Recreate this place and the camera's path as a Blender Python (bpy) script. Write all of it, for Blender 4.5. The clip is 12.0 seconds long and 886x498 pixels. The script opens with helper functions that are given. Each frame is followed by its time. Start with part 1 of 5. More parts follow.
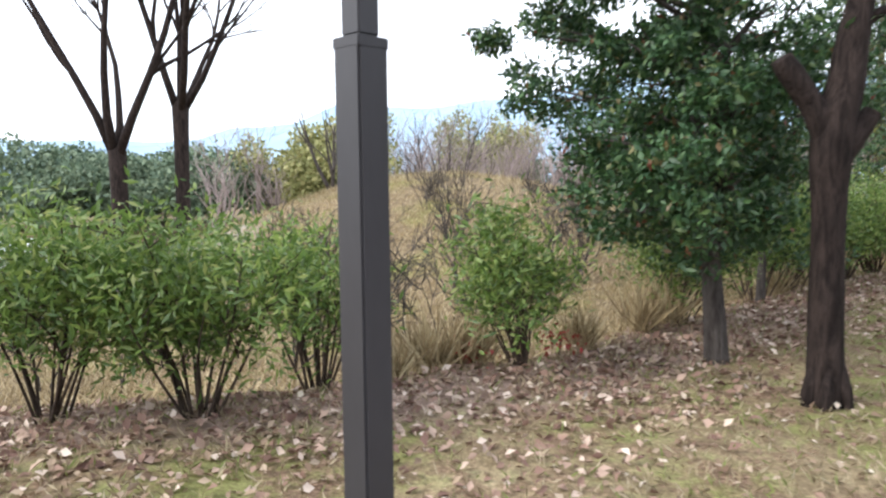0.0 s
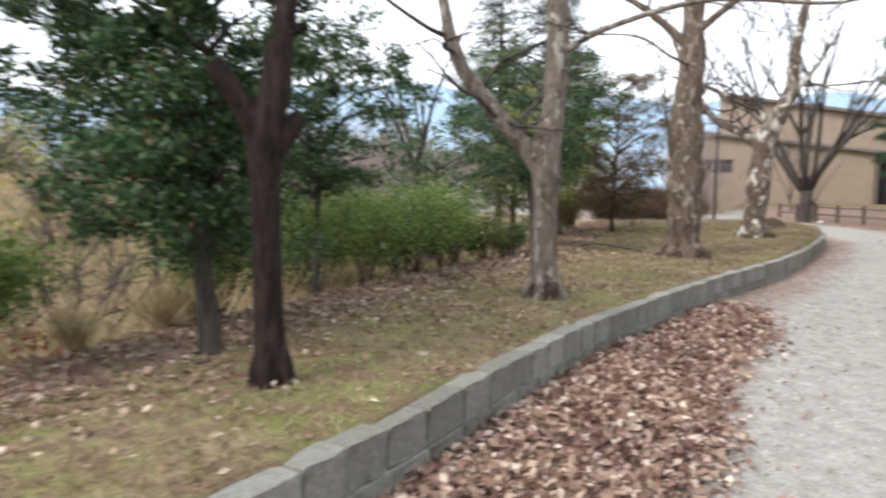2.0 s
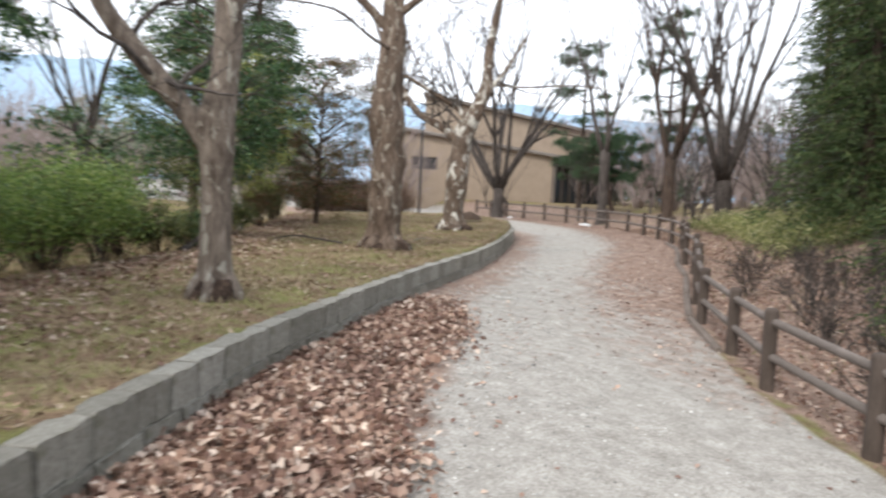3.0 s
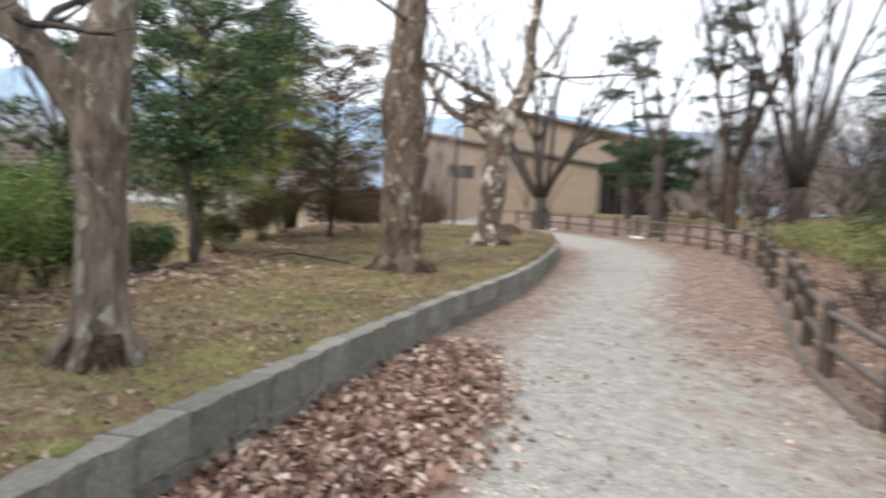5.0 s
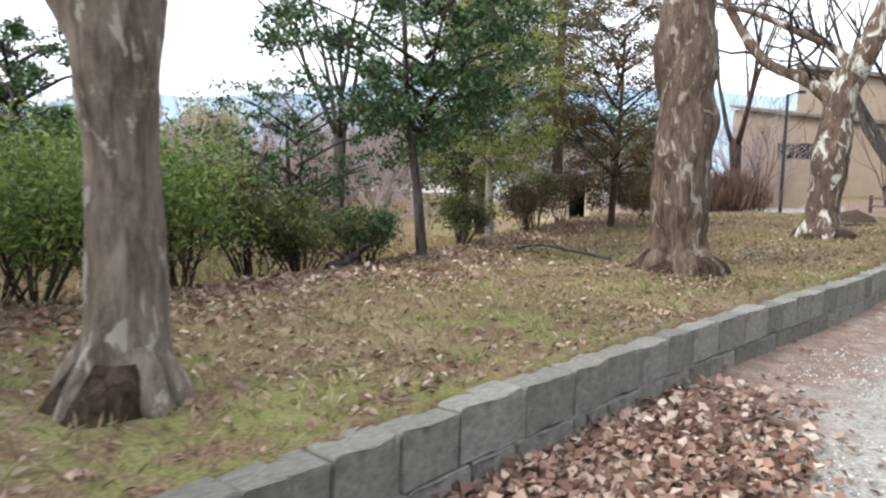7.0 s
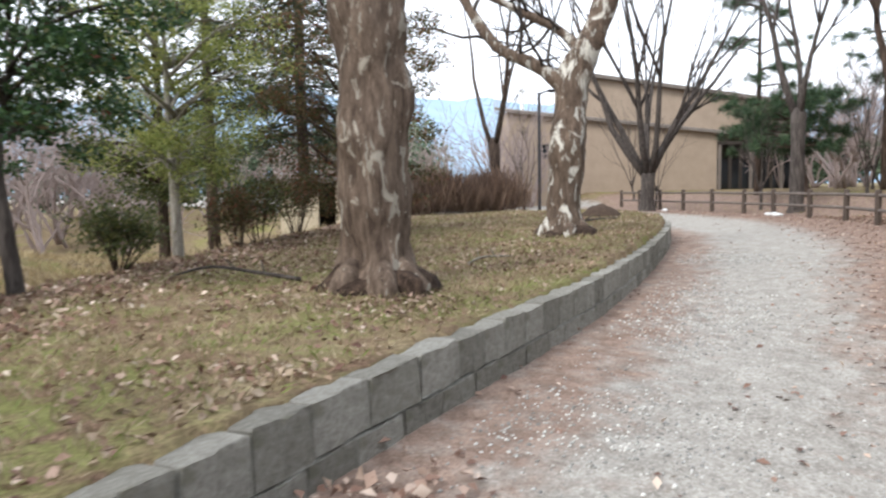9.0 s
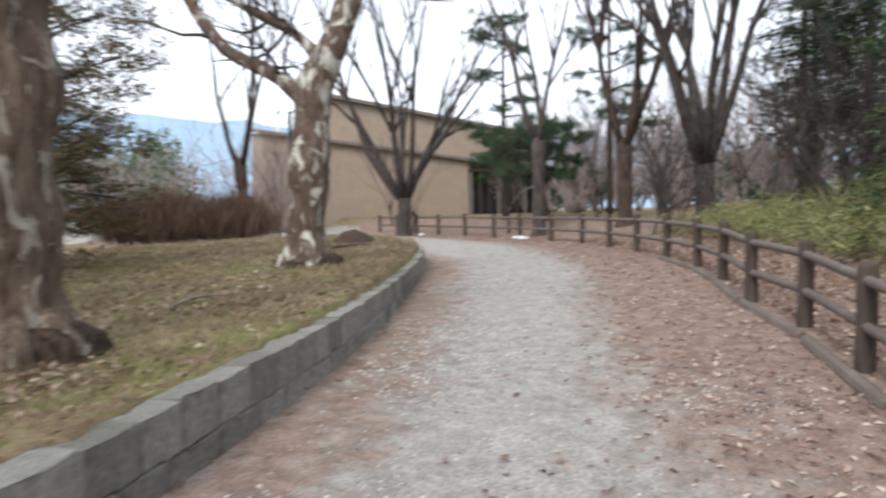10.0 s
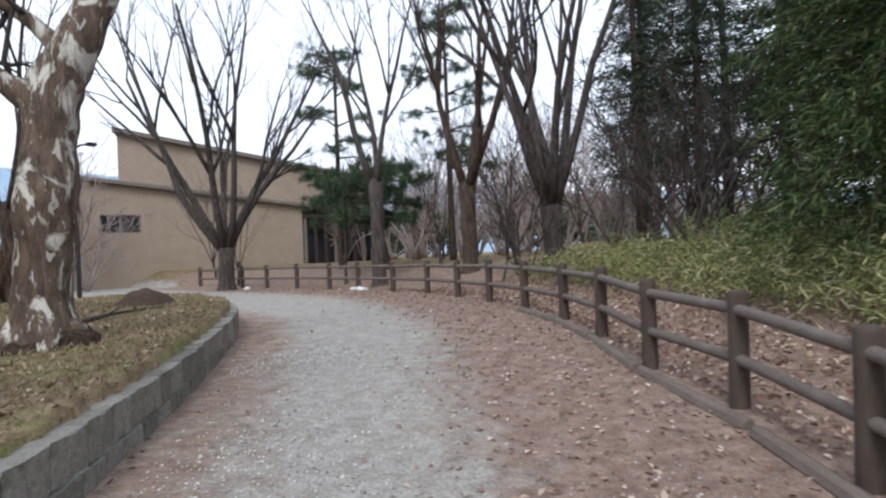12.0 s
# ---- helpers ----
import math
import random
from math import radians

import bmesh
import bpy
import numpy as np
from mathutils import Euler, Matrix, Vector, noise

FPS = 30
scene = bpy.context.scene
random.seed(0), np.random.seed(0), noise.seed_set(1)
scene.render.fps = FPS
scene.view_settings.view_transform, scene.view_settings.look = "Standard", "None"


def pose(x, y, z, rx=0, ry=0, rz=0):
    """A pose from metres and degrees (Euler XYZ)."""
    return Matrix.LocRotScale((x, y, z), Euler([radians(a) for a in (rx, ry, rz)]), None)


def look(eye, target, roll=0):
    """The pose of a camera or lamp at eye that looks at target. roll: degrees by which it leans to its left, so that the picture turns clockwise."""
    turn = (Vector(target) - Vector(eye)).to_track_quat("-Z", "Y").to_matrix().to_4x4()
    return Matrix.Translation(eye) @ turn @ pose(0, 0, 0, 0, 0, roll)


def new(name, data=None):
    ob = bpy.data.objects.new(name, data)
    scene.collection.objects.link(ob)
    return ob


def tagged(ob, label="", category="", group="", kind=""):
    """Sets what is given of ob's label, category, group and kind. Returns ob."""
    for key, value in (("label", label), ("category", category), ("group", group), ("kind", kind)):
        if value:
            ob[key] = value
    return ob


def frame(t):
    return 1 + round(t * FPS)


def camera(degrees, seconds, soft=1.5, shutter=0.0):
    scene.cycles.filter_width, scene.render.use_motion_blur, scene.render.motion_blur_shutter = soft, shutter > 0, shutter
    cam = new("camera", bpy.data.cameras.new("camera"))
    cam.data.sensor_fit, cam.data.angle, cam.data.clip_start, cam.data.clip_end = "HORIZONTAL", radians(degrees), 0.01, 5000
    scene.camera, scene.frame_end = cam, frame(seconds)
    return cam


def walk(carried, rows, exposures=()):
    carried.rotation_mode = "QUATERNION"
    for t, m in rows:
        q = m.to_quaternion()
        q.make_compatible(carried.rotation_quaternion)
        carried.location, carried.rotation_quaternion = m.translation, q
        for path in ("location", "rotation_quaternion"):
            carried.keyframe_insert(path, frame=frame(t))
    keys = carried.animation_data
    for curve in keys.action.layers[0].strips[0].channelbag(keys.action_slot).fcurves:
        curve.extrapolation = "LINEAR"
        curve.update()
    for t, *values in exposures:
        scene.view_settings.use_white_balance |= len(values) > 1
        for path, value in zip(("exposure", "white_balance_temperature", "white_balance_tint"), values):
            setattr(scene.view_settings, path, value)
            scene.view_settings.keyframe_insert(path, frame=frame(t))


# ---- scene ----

# camera
cam = camera(64.8, 12.0, soft=2.2, shutter=0.35)
PATH = [
    (0, (-0.47, 0.59, 1.88), (-0.63, 2.574, 1.685), -0.5),
    (0.5, (-0.08, 0.02, 1.80), (-0.23, 2.01, 1.678), 0.3),
    (1, (0.332, -0.426, 1.713), (0.259, 1.568, 1.576), 1.7),
    (1.5, (0.673, -0.187, 1.795), (0.915, 1.793, 1.654), -0.5),
    (2, (1.165, 0.248, 1.805), (1.815, 2.131, 1.63), 0.8),
    (2.5, (1.711, 0.698, 1.734), (2.754, 2.395, 1.558), 1.3),
    (3, (2.159, 1.171, 1.679), (3.494, 2.651, 1.51), 2.7),
    (3.2, (2.369, 1.339, 1.638), (3.787, 2.741, 1.478), 3.0),
    (4.8, (4.031, 3.001, 1.607), (5.433, 4.42, 1.477), 3.1),
    (5, (4.167, 3.192, 1.613), (5.415, 4.749, 1.471), 2.5),
    (5.5, (4.597, 3.565, 1.619), (5.384, 5.399, 1.492), 1.0),
    (6, (4.995, 3.999, 1.603), (5.568, 5.911, 1.476), 1.8),
    (6.5, (5.509, 4.411, 1.547), (6.012, 6.341, 1.39), 1.6),
    (6.7, (5.685, 4.596, 1.51), (6.139, 6.533, 1.307), 1.3),
    (8.3, (7.363, 5.78, 1.388), (7.888, 7.705, 1.252), -1.4),
    (8.5, (7.533, 5.944, 1.383), (8.206, 7.82, 1.216), -1.6),
    (9, (7.916, 6.359, 1.363), (8.901, 8.092, 1.193), -1.0),
    (9.5, (8.51, 6.76, 1.35), (9.621, 8.418, 1.219), -1.6),
    (10, (9.052, 7.22, 1.335), (10.554, 8.536, 1.225), -1.0),
    (10.5, (9.693, 7.511, 1.326), (11.384, 8.578, 1.27), -2.1),
    (11, (10.187, 7.906, 1.328), (11.951, 8.848, 1.309), -2.0),
    (11.5, (10.766, 8.236, 1.344), (12.56, 9.12, 1.362), -2.5),
    (12, (11.236, 8.648, 1.346), (13.0, 9.589, 1.358), -2.4),
]
walk(cam, [(t, look(eye, aim, roll)) for t, eye, aim, roll in PATH], [(0, 1.46, 6250, 10), (0.5, 1.46, 6250, 10), (1, 1.3, 6250, 10), (1.5, 1.2, 6400, 10), (3, 1.1, 6500, 10), (5, 1.02, 6500, 10), (6.5, 1.3, 6400, 10), (8.5, 1.26, 6360, 10), (9, 1.2, 6360, 10), (10.5, 0.76, 6230, 10), (12, 0.58, 6040, 10)])

# ---- light ----
SUN_EL, SUN_AZ = 38.0, 250.0
world = bpy.data.worlds.new("overcast_sky")
scene.world = world
world.use_nodes = True
wn, wl = world.node_tree.nodes, world.node_tree.links
sky = wn.new("ShaderNodeTexSky")
sky.sky_type = "NISHITA"
sky.sun_disc = False
sky.sun_elevation, sky.sun_rotation = radians(SUN_EL), radians(SUN_AZ)
sky.dust_density, sky.air_density = 3.0, 1.0
cloud = wn.new("ShaderNodeMix")
cloud.data_type = "RGBA"
cloud.inputs[0].default_value = 0.8
wl.new(sky.outputs[0], cloud.inputs[6])
cloud.inputs[7].default_value = (9.5, 9.9, 10.6, 1)
bg = wn["Background"]
bg.inputs[1].default_value = 0.1
wl.new(cloud.outputs[2], bg.inputs[0])
sun_data = bpy.data.lights.new("sun", "SUN")
sun_data.energy, sun_data.angle, sun_data.color = 1.0, radians(14), (1.0, 0.95, 0.88)
sun = new("sun", sun_data)
sun.matrix_world = look((0, 0, 40), (40 * math.sin(radians(SUN_AZ + 180)), 40 * math.cos(radians(SUN_AZ + 180)), 40 - 40 * math.tan(radians(SUN_EL))))


# ---- materials ----
def material(name, rough=0.85, spec=0.3):
    m = bpy.data.materials.new(name)
    m.use_nodes = True
    b = m.node_tree.nodes["Principled BSDF"]
    b.inputs["Roughness"].default_value = rough
    b.inputs["Specular IOR Level"].default_value = spec
    return m, m.node_tree, b


def coords(nt, scale=(1, 1, 1), where="Object"):
    tc, mp = nt.nodes.new("ShaderNodeTexCoord"), nt.nodes.new("ShaderNodeMapping")
    mp.inputs["Scale"].default_value = scale
    nt.links.new(tc.outputs[where], mp.inputs[0])
    return mp.outputs[0]


def noise_of(nt, vec, scale, detail=4, rough=0.6, warp=0.0):
    n = nt.nodes.new("ShaderNodeTexNoise")
    n.inputs["Scale"].default_value, n.inputs["Detail"].default_value = scale, detail
    n.inputs["Roughness"].default_value, n.inputs["Distortion"].default_value = rough, warp
    nt.links.new(vec, n.inputs["Vector"])
    return n.outputs[0]


def cells_of(nt, vec, scale, out="Distance"):
    n = nt.nodes.new("ShaderNodeTexVoronoi")
    n.inputs["Scale"].default_value = scale
    nt.links.new(vec, n.inputs["Vector"])
    return n.outputs[out]


def ramp(nt, fac, stops):
    r = nt.nodes.new("ShaderNodeValToRGB")
    e = r.color_ramp.elements
    while len(e) < len(stops):
        e.new(0.5)
    for el, (p, c) in zip(e, stops):
        el.position = p
        el.color = (*c, 1) if len(c) == 3 else c
    nt.links.new(fac, r.inputs[0])
    return r.outputs[0]


def grey(a, b):
    return [(a, (0, 0, 0)), (b, (1, 1, 1))]


def mixed(nt, fac, a, b, mode="MIX"):
    n = nt.nodes.new("ShaderNodeMix")
    n.data_type, n.blend_type = "RGBA", mode
    for sock, v in ((0, fac), (6, a), (7, b)):
        if isinstance(v, (int, float)):
            n.inputs[sock].default_value = v
        elif isinstance(v, tuple):
            n.inputs[sock].default_value = (*v, 1)
        else:
            nt.links.new(v, n.inputs[sock])
    return n.outputs[2]


def calc(nt, op, a, b=0.0):
    n = nt.nodes.new("ShaderNodeMath")
    n.operation = op
    n.use_clamp = op in ("ADD", "SUBTRACT", "MULTIPLY")
    for i, v in enumerate((a, b)):
        if isinstance(v, (int, float)):
            n.inputs[i].default_value = v
        else:
            nt.links.new(v, n.inputs[i])
    return n.outputs[0]


def relief(nt, b, height, strength=0.5, dist=0.02):
    n = nt.nodes.new("ShaderNodeBump")
    n.inputs["Strength"].default_value, n.inputs["Distance"].default_value = strength, dist
    nt.links.new(height, n.inputs["Height"])
    nt.links.new(n.outputs[0], b.inputs["Normal"])


def paint(nt, b, col):
    nt.links.new(col, b.inputs["Base Color"])


def per_island(nt):
    return nt.nodes.new("ShaderNodeNewGeometry").outputs["Random Per Island"]


def leaf_material(name, stops, rough=0.55, through_light=0.35, spec=0.35):
    m, nt, b = material(name, rough, spec)
    col = ramp(nt, per_island(nt), stops)
    v = coords(nt)
    col = mixed(nt, 0.5, col, ramp(nt, noise_of(nt, v, 1.1, 2), [(0.3, (0.55, 0.55, 0.55)), (0.7, (1.25, 1.25, 1.15))]), "MULTIPLY")
    paint(nt, b, col)
    if through_light:
        tr, mx = nt.nodes.new("ShaderNodeBsdfTranslucent"), nt.nodes.new("ShaderNodeMixShader")
        nt.links.new(col, tr.inputs[0])
        mx.inputs[0].default_value = through_light
        nt.links.new(b.outputs[0], mx.inputs[1])
        nt.links.new(tr.outputs[0], mx.inputs[2])
        nt.links.new(mx.outputs[0], nt.nodes["Material Output"].inputs[0])
    return m


def bark_material(name, dark, light, patch=None, patch_low=0.58, scale=1.0, patch_size=4.6):
    m, nt, b = material(name, 0.9, 0.15)
    v = coords(nt, (5 * scale, 5 * scale, 1.1 * scale))
    n1 = noise_of(nt, v, 2.2, 6, 0.65, 0.6)
    col = ramp(nt, n1, [(0.36, dark), (0.64, light)])
    fine = noise_of(nt, coords(nt, (1, 1, 0.25)), 60, 4)
    col = mixed(nt, 0.55, col, ramp(nt, fine, [(0.3, (0.45, 0.42, 0.4)), (0.7, (1.2, 1.2, 1.2))]), "MULTIPLY")
    h = mixed(nt, 0.4, n1, fine)
    if patch:
        pn = noise_of(nt, coords(nt, (1, 1, 0.5)), patch_size, 7, 0.62, 1.2)
        col = mixed(nt, ramp(nt, pn, grey(patch_low, patch_low + 0.06)), col, patch)
        pn2 = noise_of(nt, coords(nt, (1.3, 1.3, 0.45)), 9, 4, 0.55, 0.5)
        col = mixed(nt, ramp(nt, pn2, grey(0.6, 0.63)), col, tuple(0.75 * c for c in patch))
        h = mixed(nt, 0.5, h, pn)
    paint(nt, b, col)
    relief(nt, b, h, 1.0, 0.05)
    return m


def ground_material():
    m, nt, b = material("ground_soil", 0.95, 0.1)
    v = coords(nt)

    def mask(name):
        a = nt.nodes.new("ShaderNodeAttribute")
        a.attribute_name = name
        return a.outputs["Fac"]
    coarse, mid, fine = noise_of(nt, v, 0.7, 4), noise_of(nt, v, 5, 5, 0.65), noise_of(nt, v, 42, 4, 0.7)
    grain = noise_of(nt, v, 130, 2, 0.6)
    blot = noise_of(nt, v, 2.6, 6, 0.75)
    # dry lawn: straw, green patches, brown litter
    lawn = ramp(nt, mid, [(0.3, (0.14, 0.104, 0.065)), (0.5, (0.275, 0.22, 0.135)), (0.72, (0.42, 0.355, 0.235))])
    green = ramp(nt, calc(nt, "ADD", calc(nt, "MULTIPLY", coarse, 0.6), calc(nt, "MULTIPLY", mid, 0.4)), grey(0.46, 0.56))
    lawn = mixed(nt, calc(nt, "MULTIPLY", green, 0.7), lawn, (0.165, 0.195, 0.055))
    lawn = mixed(nt, ramp(nt, blot, grey(0.47, 0.6)), lawn, ramp(nt, fine, [(0.3, (0.12, 0.075, 0.05)), (0.7, (0.27, 0.19, 0.135))]))
    lawn = mixed(nt, 0.85, lawn, ramp(nt, fine, [(0.25, (0.3, 0.28, 0.26)), (0.7, (1.4, 1.35, 1.3))]), "MULTIPLY")
    # gravel walk
    st = ramp(nt, cells_of(nt, v, 55, "Color"), grey(0.1, 0.9))
    grav = mixed(nt, 0.35, ramp(nt, mid, [(0.3, (0.30, 0.28, 0.25)), (0.7, (0.45, 0.43, 0.395))]), st, "SOFT_LIGHT")
    grav = mixed(nt, 0.7, grav, ramp(nt, fine, [(0.3, (0.6, 0.58, 0.55)), (0.7, (1.2, 1.2, 1.2))]), "MULTIPLY")
    bits = ramp(nt, mid, [(0.3, (0.175, 0.125, 0.102)), (0.7, (0.36, 0.275, 0.23))])
    bits = mixed(nt, 0.8, bits, ramp(nt, fine, [(0.3, (0.5, 0.45, 0.4)), (0.7, (1.4, 1.35, 1.3))]), "MULTIPLY")
    brush = ramp(nt, mid, [(0.3, (0.115, 0.082, 0.05)), (0.7, (0.30, 0.23, 0.14))])
    brush = mixed(nt, ramp(nt, coarse, grey(0.5, 0.68)), brush, (0.21, 0.20, 0.07))
    brush = mixed(nt, 0.7, brush, ramp(nt, fine, [(0.3, (0.5, 0.48, 0.45)), (0.7, (1.3, 1.3, 1.3))]), "MULTIPLY")

    def soft(a, lo=0.35, hi=0.65):
        return ramp(nt, calc(nt, "ADD", calc(nt, "MULTIPLY", a, 0.6), calc(nt, "SUBTRACT", calc(nt, "MULTIPLY", blot, 1.0), 0.3)), grey(lo, hi))
    col = mixed(nt, ramp(nt, mask("walk"), grey(0.4, 0.6)), lawn, grav)
    col = mixed(nt, soft(mask("litter")), col, bits)
    col = mixed(nt, soft(mask("brush")), col, brush)
    paint(nt, b, col)
    relief(nt, b, mixed(nt, 0.5, fine, grain), 0.7, 0.02)
    return m


def stone_material():
    m, nt, b = material("granite", 0.9, 0.2)
    v = coords(nt)
    r = nt.nodes.new("ShaderNodeObjectInfo").outputs["Random"]
    base = ramp(nt, r, [(0.0, (0.285, 0.272, 0.24)), (0.5, (0.36, 0.345, 0.305)), (1.0, (0.46, 0.443, 0.40))])
    n1, n2 = noise_of(nt, v, 6, 5, 0.7), noise_of(nt, v, 90, 3)
    col = mixed(nt, 0.8, base, ramp(nt, n1, [(0.3, (0.5, 0.5, 0.46)), (0.7, (1.2, 1.2, 1.2))]), "MULTIPLY")
    col = mixed(nt, 0.7, col, ramp(nt, n2, [(0.35, (0.6, 0.6, 0.6)), (0.65, (1.25, 1.25, 1.25))]), "MULTIPLY")
    col = mixed(nt, calc(nt, "MULTIPLY", ramp(nt, noise_of(nt, v, 3.1, 5), grey(0.56, 0.66)), 0.5), col, (0.12, 0.12, 0.07))
    paint(nt, b, col)
    relief(nt, b, mixed(nt, 0.4, n1, n2), 0.9, 0.03)
    return m


def plain(name, col, rough=0.7, spec=0.3, scale=8.0, depth=0.5, stretch=(1, 1, 1), bump=0.3):
    m, nt, b = material(name, rough, spec)
    v = coords(nt, stretch)
    n1, n2 = noise_of(nt, v, scale, 5, 0.65), noise_of(nt, v, scale * 9, 3)
    c = mixed(nt, depth, col, ramp(nt, n1, [(0.3, (0.55, 0.54, 0.52)), (0.7, (1.3, 1.3, 1.3))]), "MULTIPLY")
    c = mixed(nt, depth * 0.7, c, ramp(nt, n2, [(0.3, (0.7, 0.7, 0.7)), (0.7, (1.2, 1.2, 1.2))]), "MULTIPLY")
    paint(nt, b, c)
    relief(nt, b, mixed(nt, 0.5, n1, n2), bump, 0.01)
    return m


M_GROUND = ground_material()
M_STONE = stone_material()
M_MORTAR = plain("wall_core", (0.10, 0.095, 0.08), 0.95, 0.1)
M_PLANE = bark_material("plane_bark", (0.095, 0.074, 0.06), (0.26, 0.218, 0.182), (0.43, 0.405, 0.345), 0.585, patch_size=3.4)
M_PLANE_BROWN = bark_material("plane_bark_brown", (0.07, 0.05, 0.038), (0.205, 0.155, 0.12), (0.37, 0.335, 0.28), 0.60, patch_size=3.8)
M_PLANE_PALE = bark_material("plane_bark_pale", (0.085, 0.062, 0.048), (0.20, 0.15, 0.115), (0.60, 0.58, 0.52), 0.53, patch_size=2.3)
M_DARKBARK = bark_material("dark_bark", (0.014, 0.010, 0.009), (0.05, 0.036, 0.031), scale=1.6)
M_ROOTS = bark_material("rotten_root_bark", (0.022, 0.015, 0.012), (0.11, 0.075, 0.055), scale=1.4)
M_GREYBARK = bark_material("grey_bark", (0.045, 0.038, 0.035), (0.13, 0.113, 0.102))
M_PALEBARK = bark_material("pale_bark", (0.20, 0.18, 0.15), (0.42, 0.40, 0.35))
M_BROWNBARK = bark_material("brown_bark", (0.045, 0.033, 0.026), (0.13, 0.095, 0.075))
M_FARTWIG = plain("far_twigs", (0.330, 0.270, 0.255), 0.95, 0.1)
M_HOLLY = leaf_material("holly_leaf", [(0.0, (0.020, 0.052, 0.020)), (0.5, (0.041, 0.094, 0.035)), (0.85, (0.080, 0.152, 0.049)), (0.96, (0.145, 0.189, 0.072)), (1.0, (0.174, 0.043, 0.029))], 0.45, 0.2, 0.4)
M_SHRUB = leaf_material("shrub_leaf", [(0.0, (0.07, 0.125, 0.03)), (0.5, (0.145, 0.235, 0.052)), (0.85, (0.25, 0.335, 0.085)), (1.0, (0.38, 0.41, 0.15))], 0.4, 0.42, 0.5)
M_SHRUB_OLIVE = leaf_material("olive_leaf", [(0.0, (0.045, 0.065, 0.02)), (0.6, (0.10, 0.125, 0.04)), (1.0, (0.21, 0.20, 0.07))], 0.5, 0.3)
M_YELLOW = leaf_material("yellow_green_leaf", [(0.0, (0.140, 0.182, 0.042)), (0.6, (0.266, 0.308, 0.084)), (1.0, (0.420, 0.420, 0.140))], 0.55, 0.35)
M_CEDAR = leaf_material("cedar_needle", [(0.0, (0.017, 0.037, 0.022)), (0.6, (0.043, 0.074, 0.039)), (1.0, (0.093, 0.127, 0.068))], 0.6, 0.12)
M_CEDAR_NEAR = leaf_material("cypress_spray", [(0.0, (0.029, 0.059, 0.021)), (0.6, (0.072, 0.115, 0.038)), (1.0, (0.154, 0.182, 0.067))], 0.6, 0.2)
M_PINE = leaf_material("pine_needle", [(0.0, (0.022, 0.050, 0.024)), (0.6, (0.048, 0.102, 0.048)), (1.0, (0.108, 0.156, 0.072))], 0.55, 0.15)
M_RUST = leaf_material("rusty_leaf", [(0.0, (0.050, 0.062, 0.022)), (0.5, (0.106, 0.094, 0.037)), (0.85, (0.175, 0.094, 0.050)), (1.0, (0.225, 0.075, 0.050))], 0.6, 0.25)
M_REDLEAF = leaf_material("red_leaf", [(0.0, (0.20, 0.02, 0.02)), (1.0, (0.45, 0.06, 0.05))], 0.5, 0.2)
M_REDTWIG = leaf_material("dry_red_stem", [(0.0, (0.10, 0.065, 0.05)), (0.6, (0.18, 0.115, 0.085)), (1.0, (0.27, 0.19, 0.14))], 0.9, 0.1)
M_SASA = leaf_material("bamboo_grass_leaf", [(0.0, (0.096, 0.132, 0.042)), (0.4, (0.228, 0.264, 0.090)), (0.7, (0.432, 0.420, 0.180)), (1.0, (0.720, 0.660, 0.432))], 0.5, 0.3)
M_DEAD = leaf_material("fallen_leaf", [(0.0, (0.13, 0.07, 0.055)), (0.4, (0.27, 0.165, 0.125)), (0.75, (0.44, 0.31, 0.245)), (1.0, (0.66, 0.55, 0.47))], 0.75, 0.1)
M_DEAD_PALE = leaf_material("bleached_fallen_leaf", [(0.0, (0.14, 0.085, 0.055)), (0.5, (0.29, 0.205, 0.14)), (0.9, (0.42, 0.33, 0.25)), (1.0, (0.60, 0.52, 0.43))], 0.8, 0.1)
M_STRAW = leaf_material("dry_grass", [(0.0, (0.20, 0.15, 0.09)), (0.5, (0.35, 0.28, 0.18)), (0.78, (0.46, 0.39, 0.27)), (0.82, (0.15, 0.18, 0.05)), (1.0, (0.22, 0.26, 0.08))], 0.85, 0.2)
M_TALLSTRAW = leaf_material("tall_dry_grass", [(0.0, (0.225, 0.163, 0.088)), (0.6, (0.450, 0.350, 0.200)), (1.0, (0.650, 0.550, 0.362))], 0.85, 0.2)
M_GRAVEL = leaf_material("gravel_stone", [(0.0, (0.19, 0.187, 0.18)), (0.6, (0.42, 0.415, 0.40)), (1.0, (0.72, 0.71, 0.69))], 0.9, 0.0)
# far evergreens: leaf greens paled and greyed to paint in the distance haze
M_FARGREEN_HAZED = leaf_material("far_evergreen_hazed", [(0.0, (0.075, 0.115, 0.075)), (0.6, (0.15, 0.205, 0.13)), (1.0, (0.23, 0.28, 0.18))], 0.8, 0.1)
M_BAMBOO = leaf_material("far_bamboo", [(0.0, (0.192, 0.204, 0.072)), (0.6, (0.336, 0.336, 0.144)), (1.0, (0.480, 0.444, 0.216))], 0.8, 0.2)
M_FENCE = plain("weathered_log", (0.085, 0.066, 0.055), 0.85, 0.25, 6, 0.7, (1, 1, 0.3), 0.6)
M_RAIL = plain("weathered_rail", (0.155, 0.13, 0.115), 0.85, 0.25, 6, 0.7, (1, 1, 1), 0.6)
M_KERB = plain("edging_timber", (0.17, 0.14, 0.12), 0.9, 0.2, 5, 0.6)
M_POLE = plain("brown_painted_steel", (0.040, 0.038, 0.042), 0.45, 0.4, 3, 0.3, (1, 1, 0.3), 0.1)
M_RUSTMETAL = plain("rusted_steel", (0.075, 0.035, 0.022), 0.85, 0.2, 9, 0.6)
M_WALLTAN = plain("tan_render", (0.36, 0.288, 0.222), 0.9, 0.15, 1.2, 0.25)
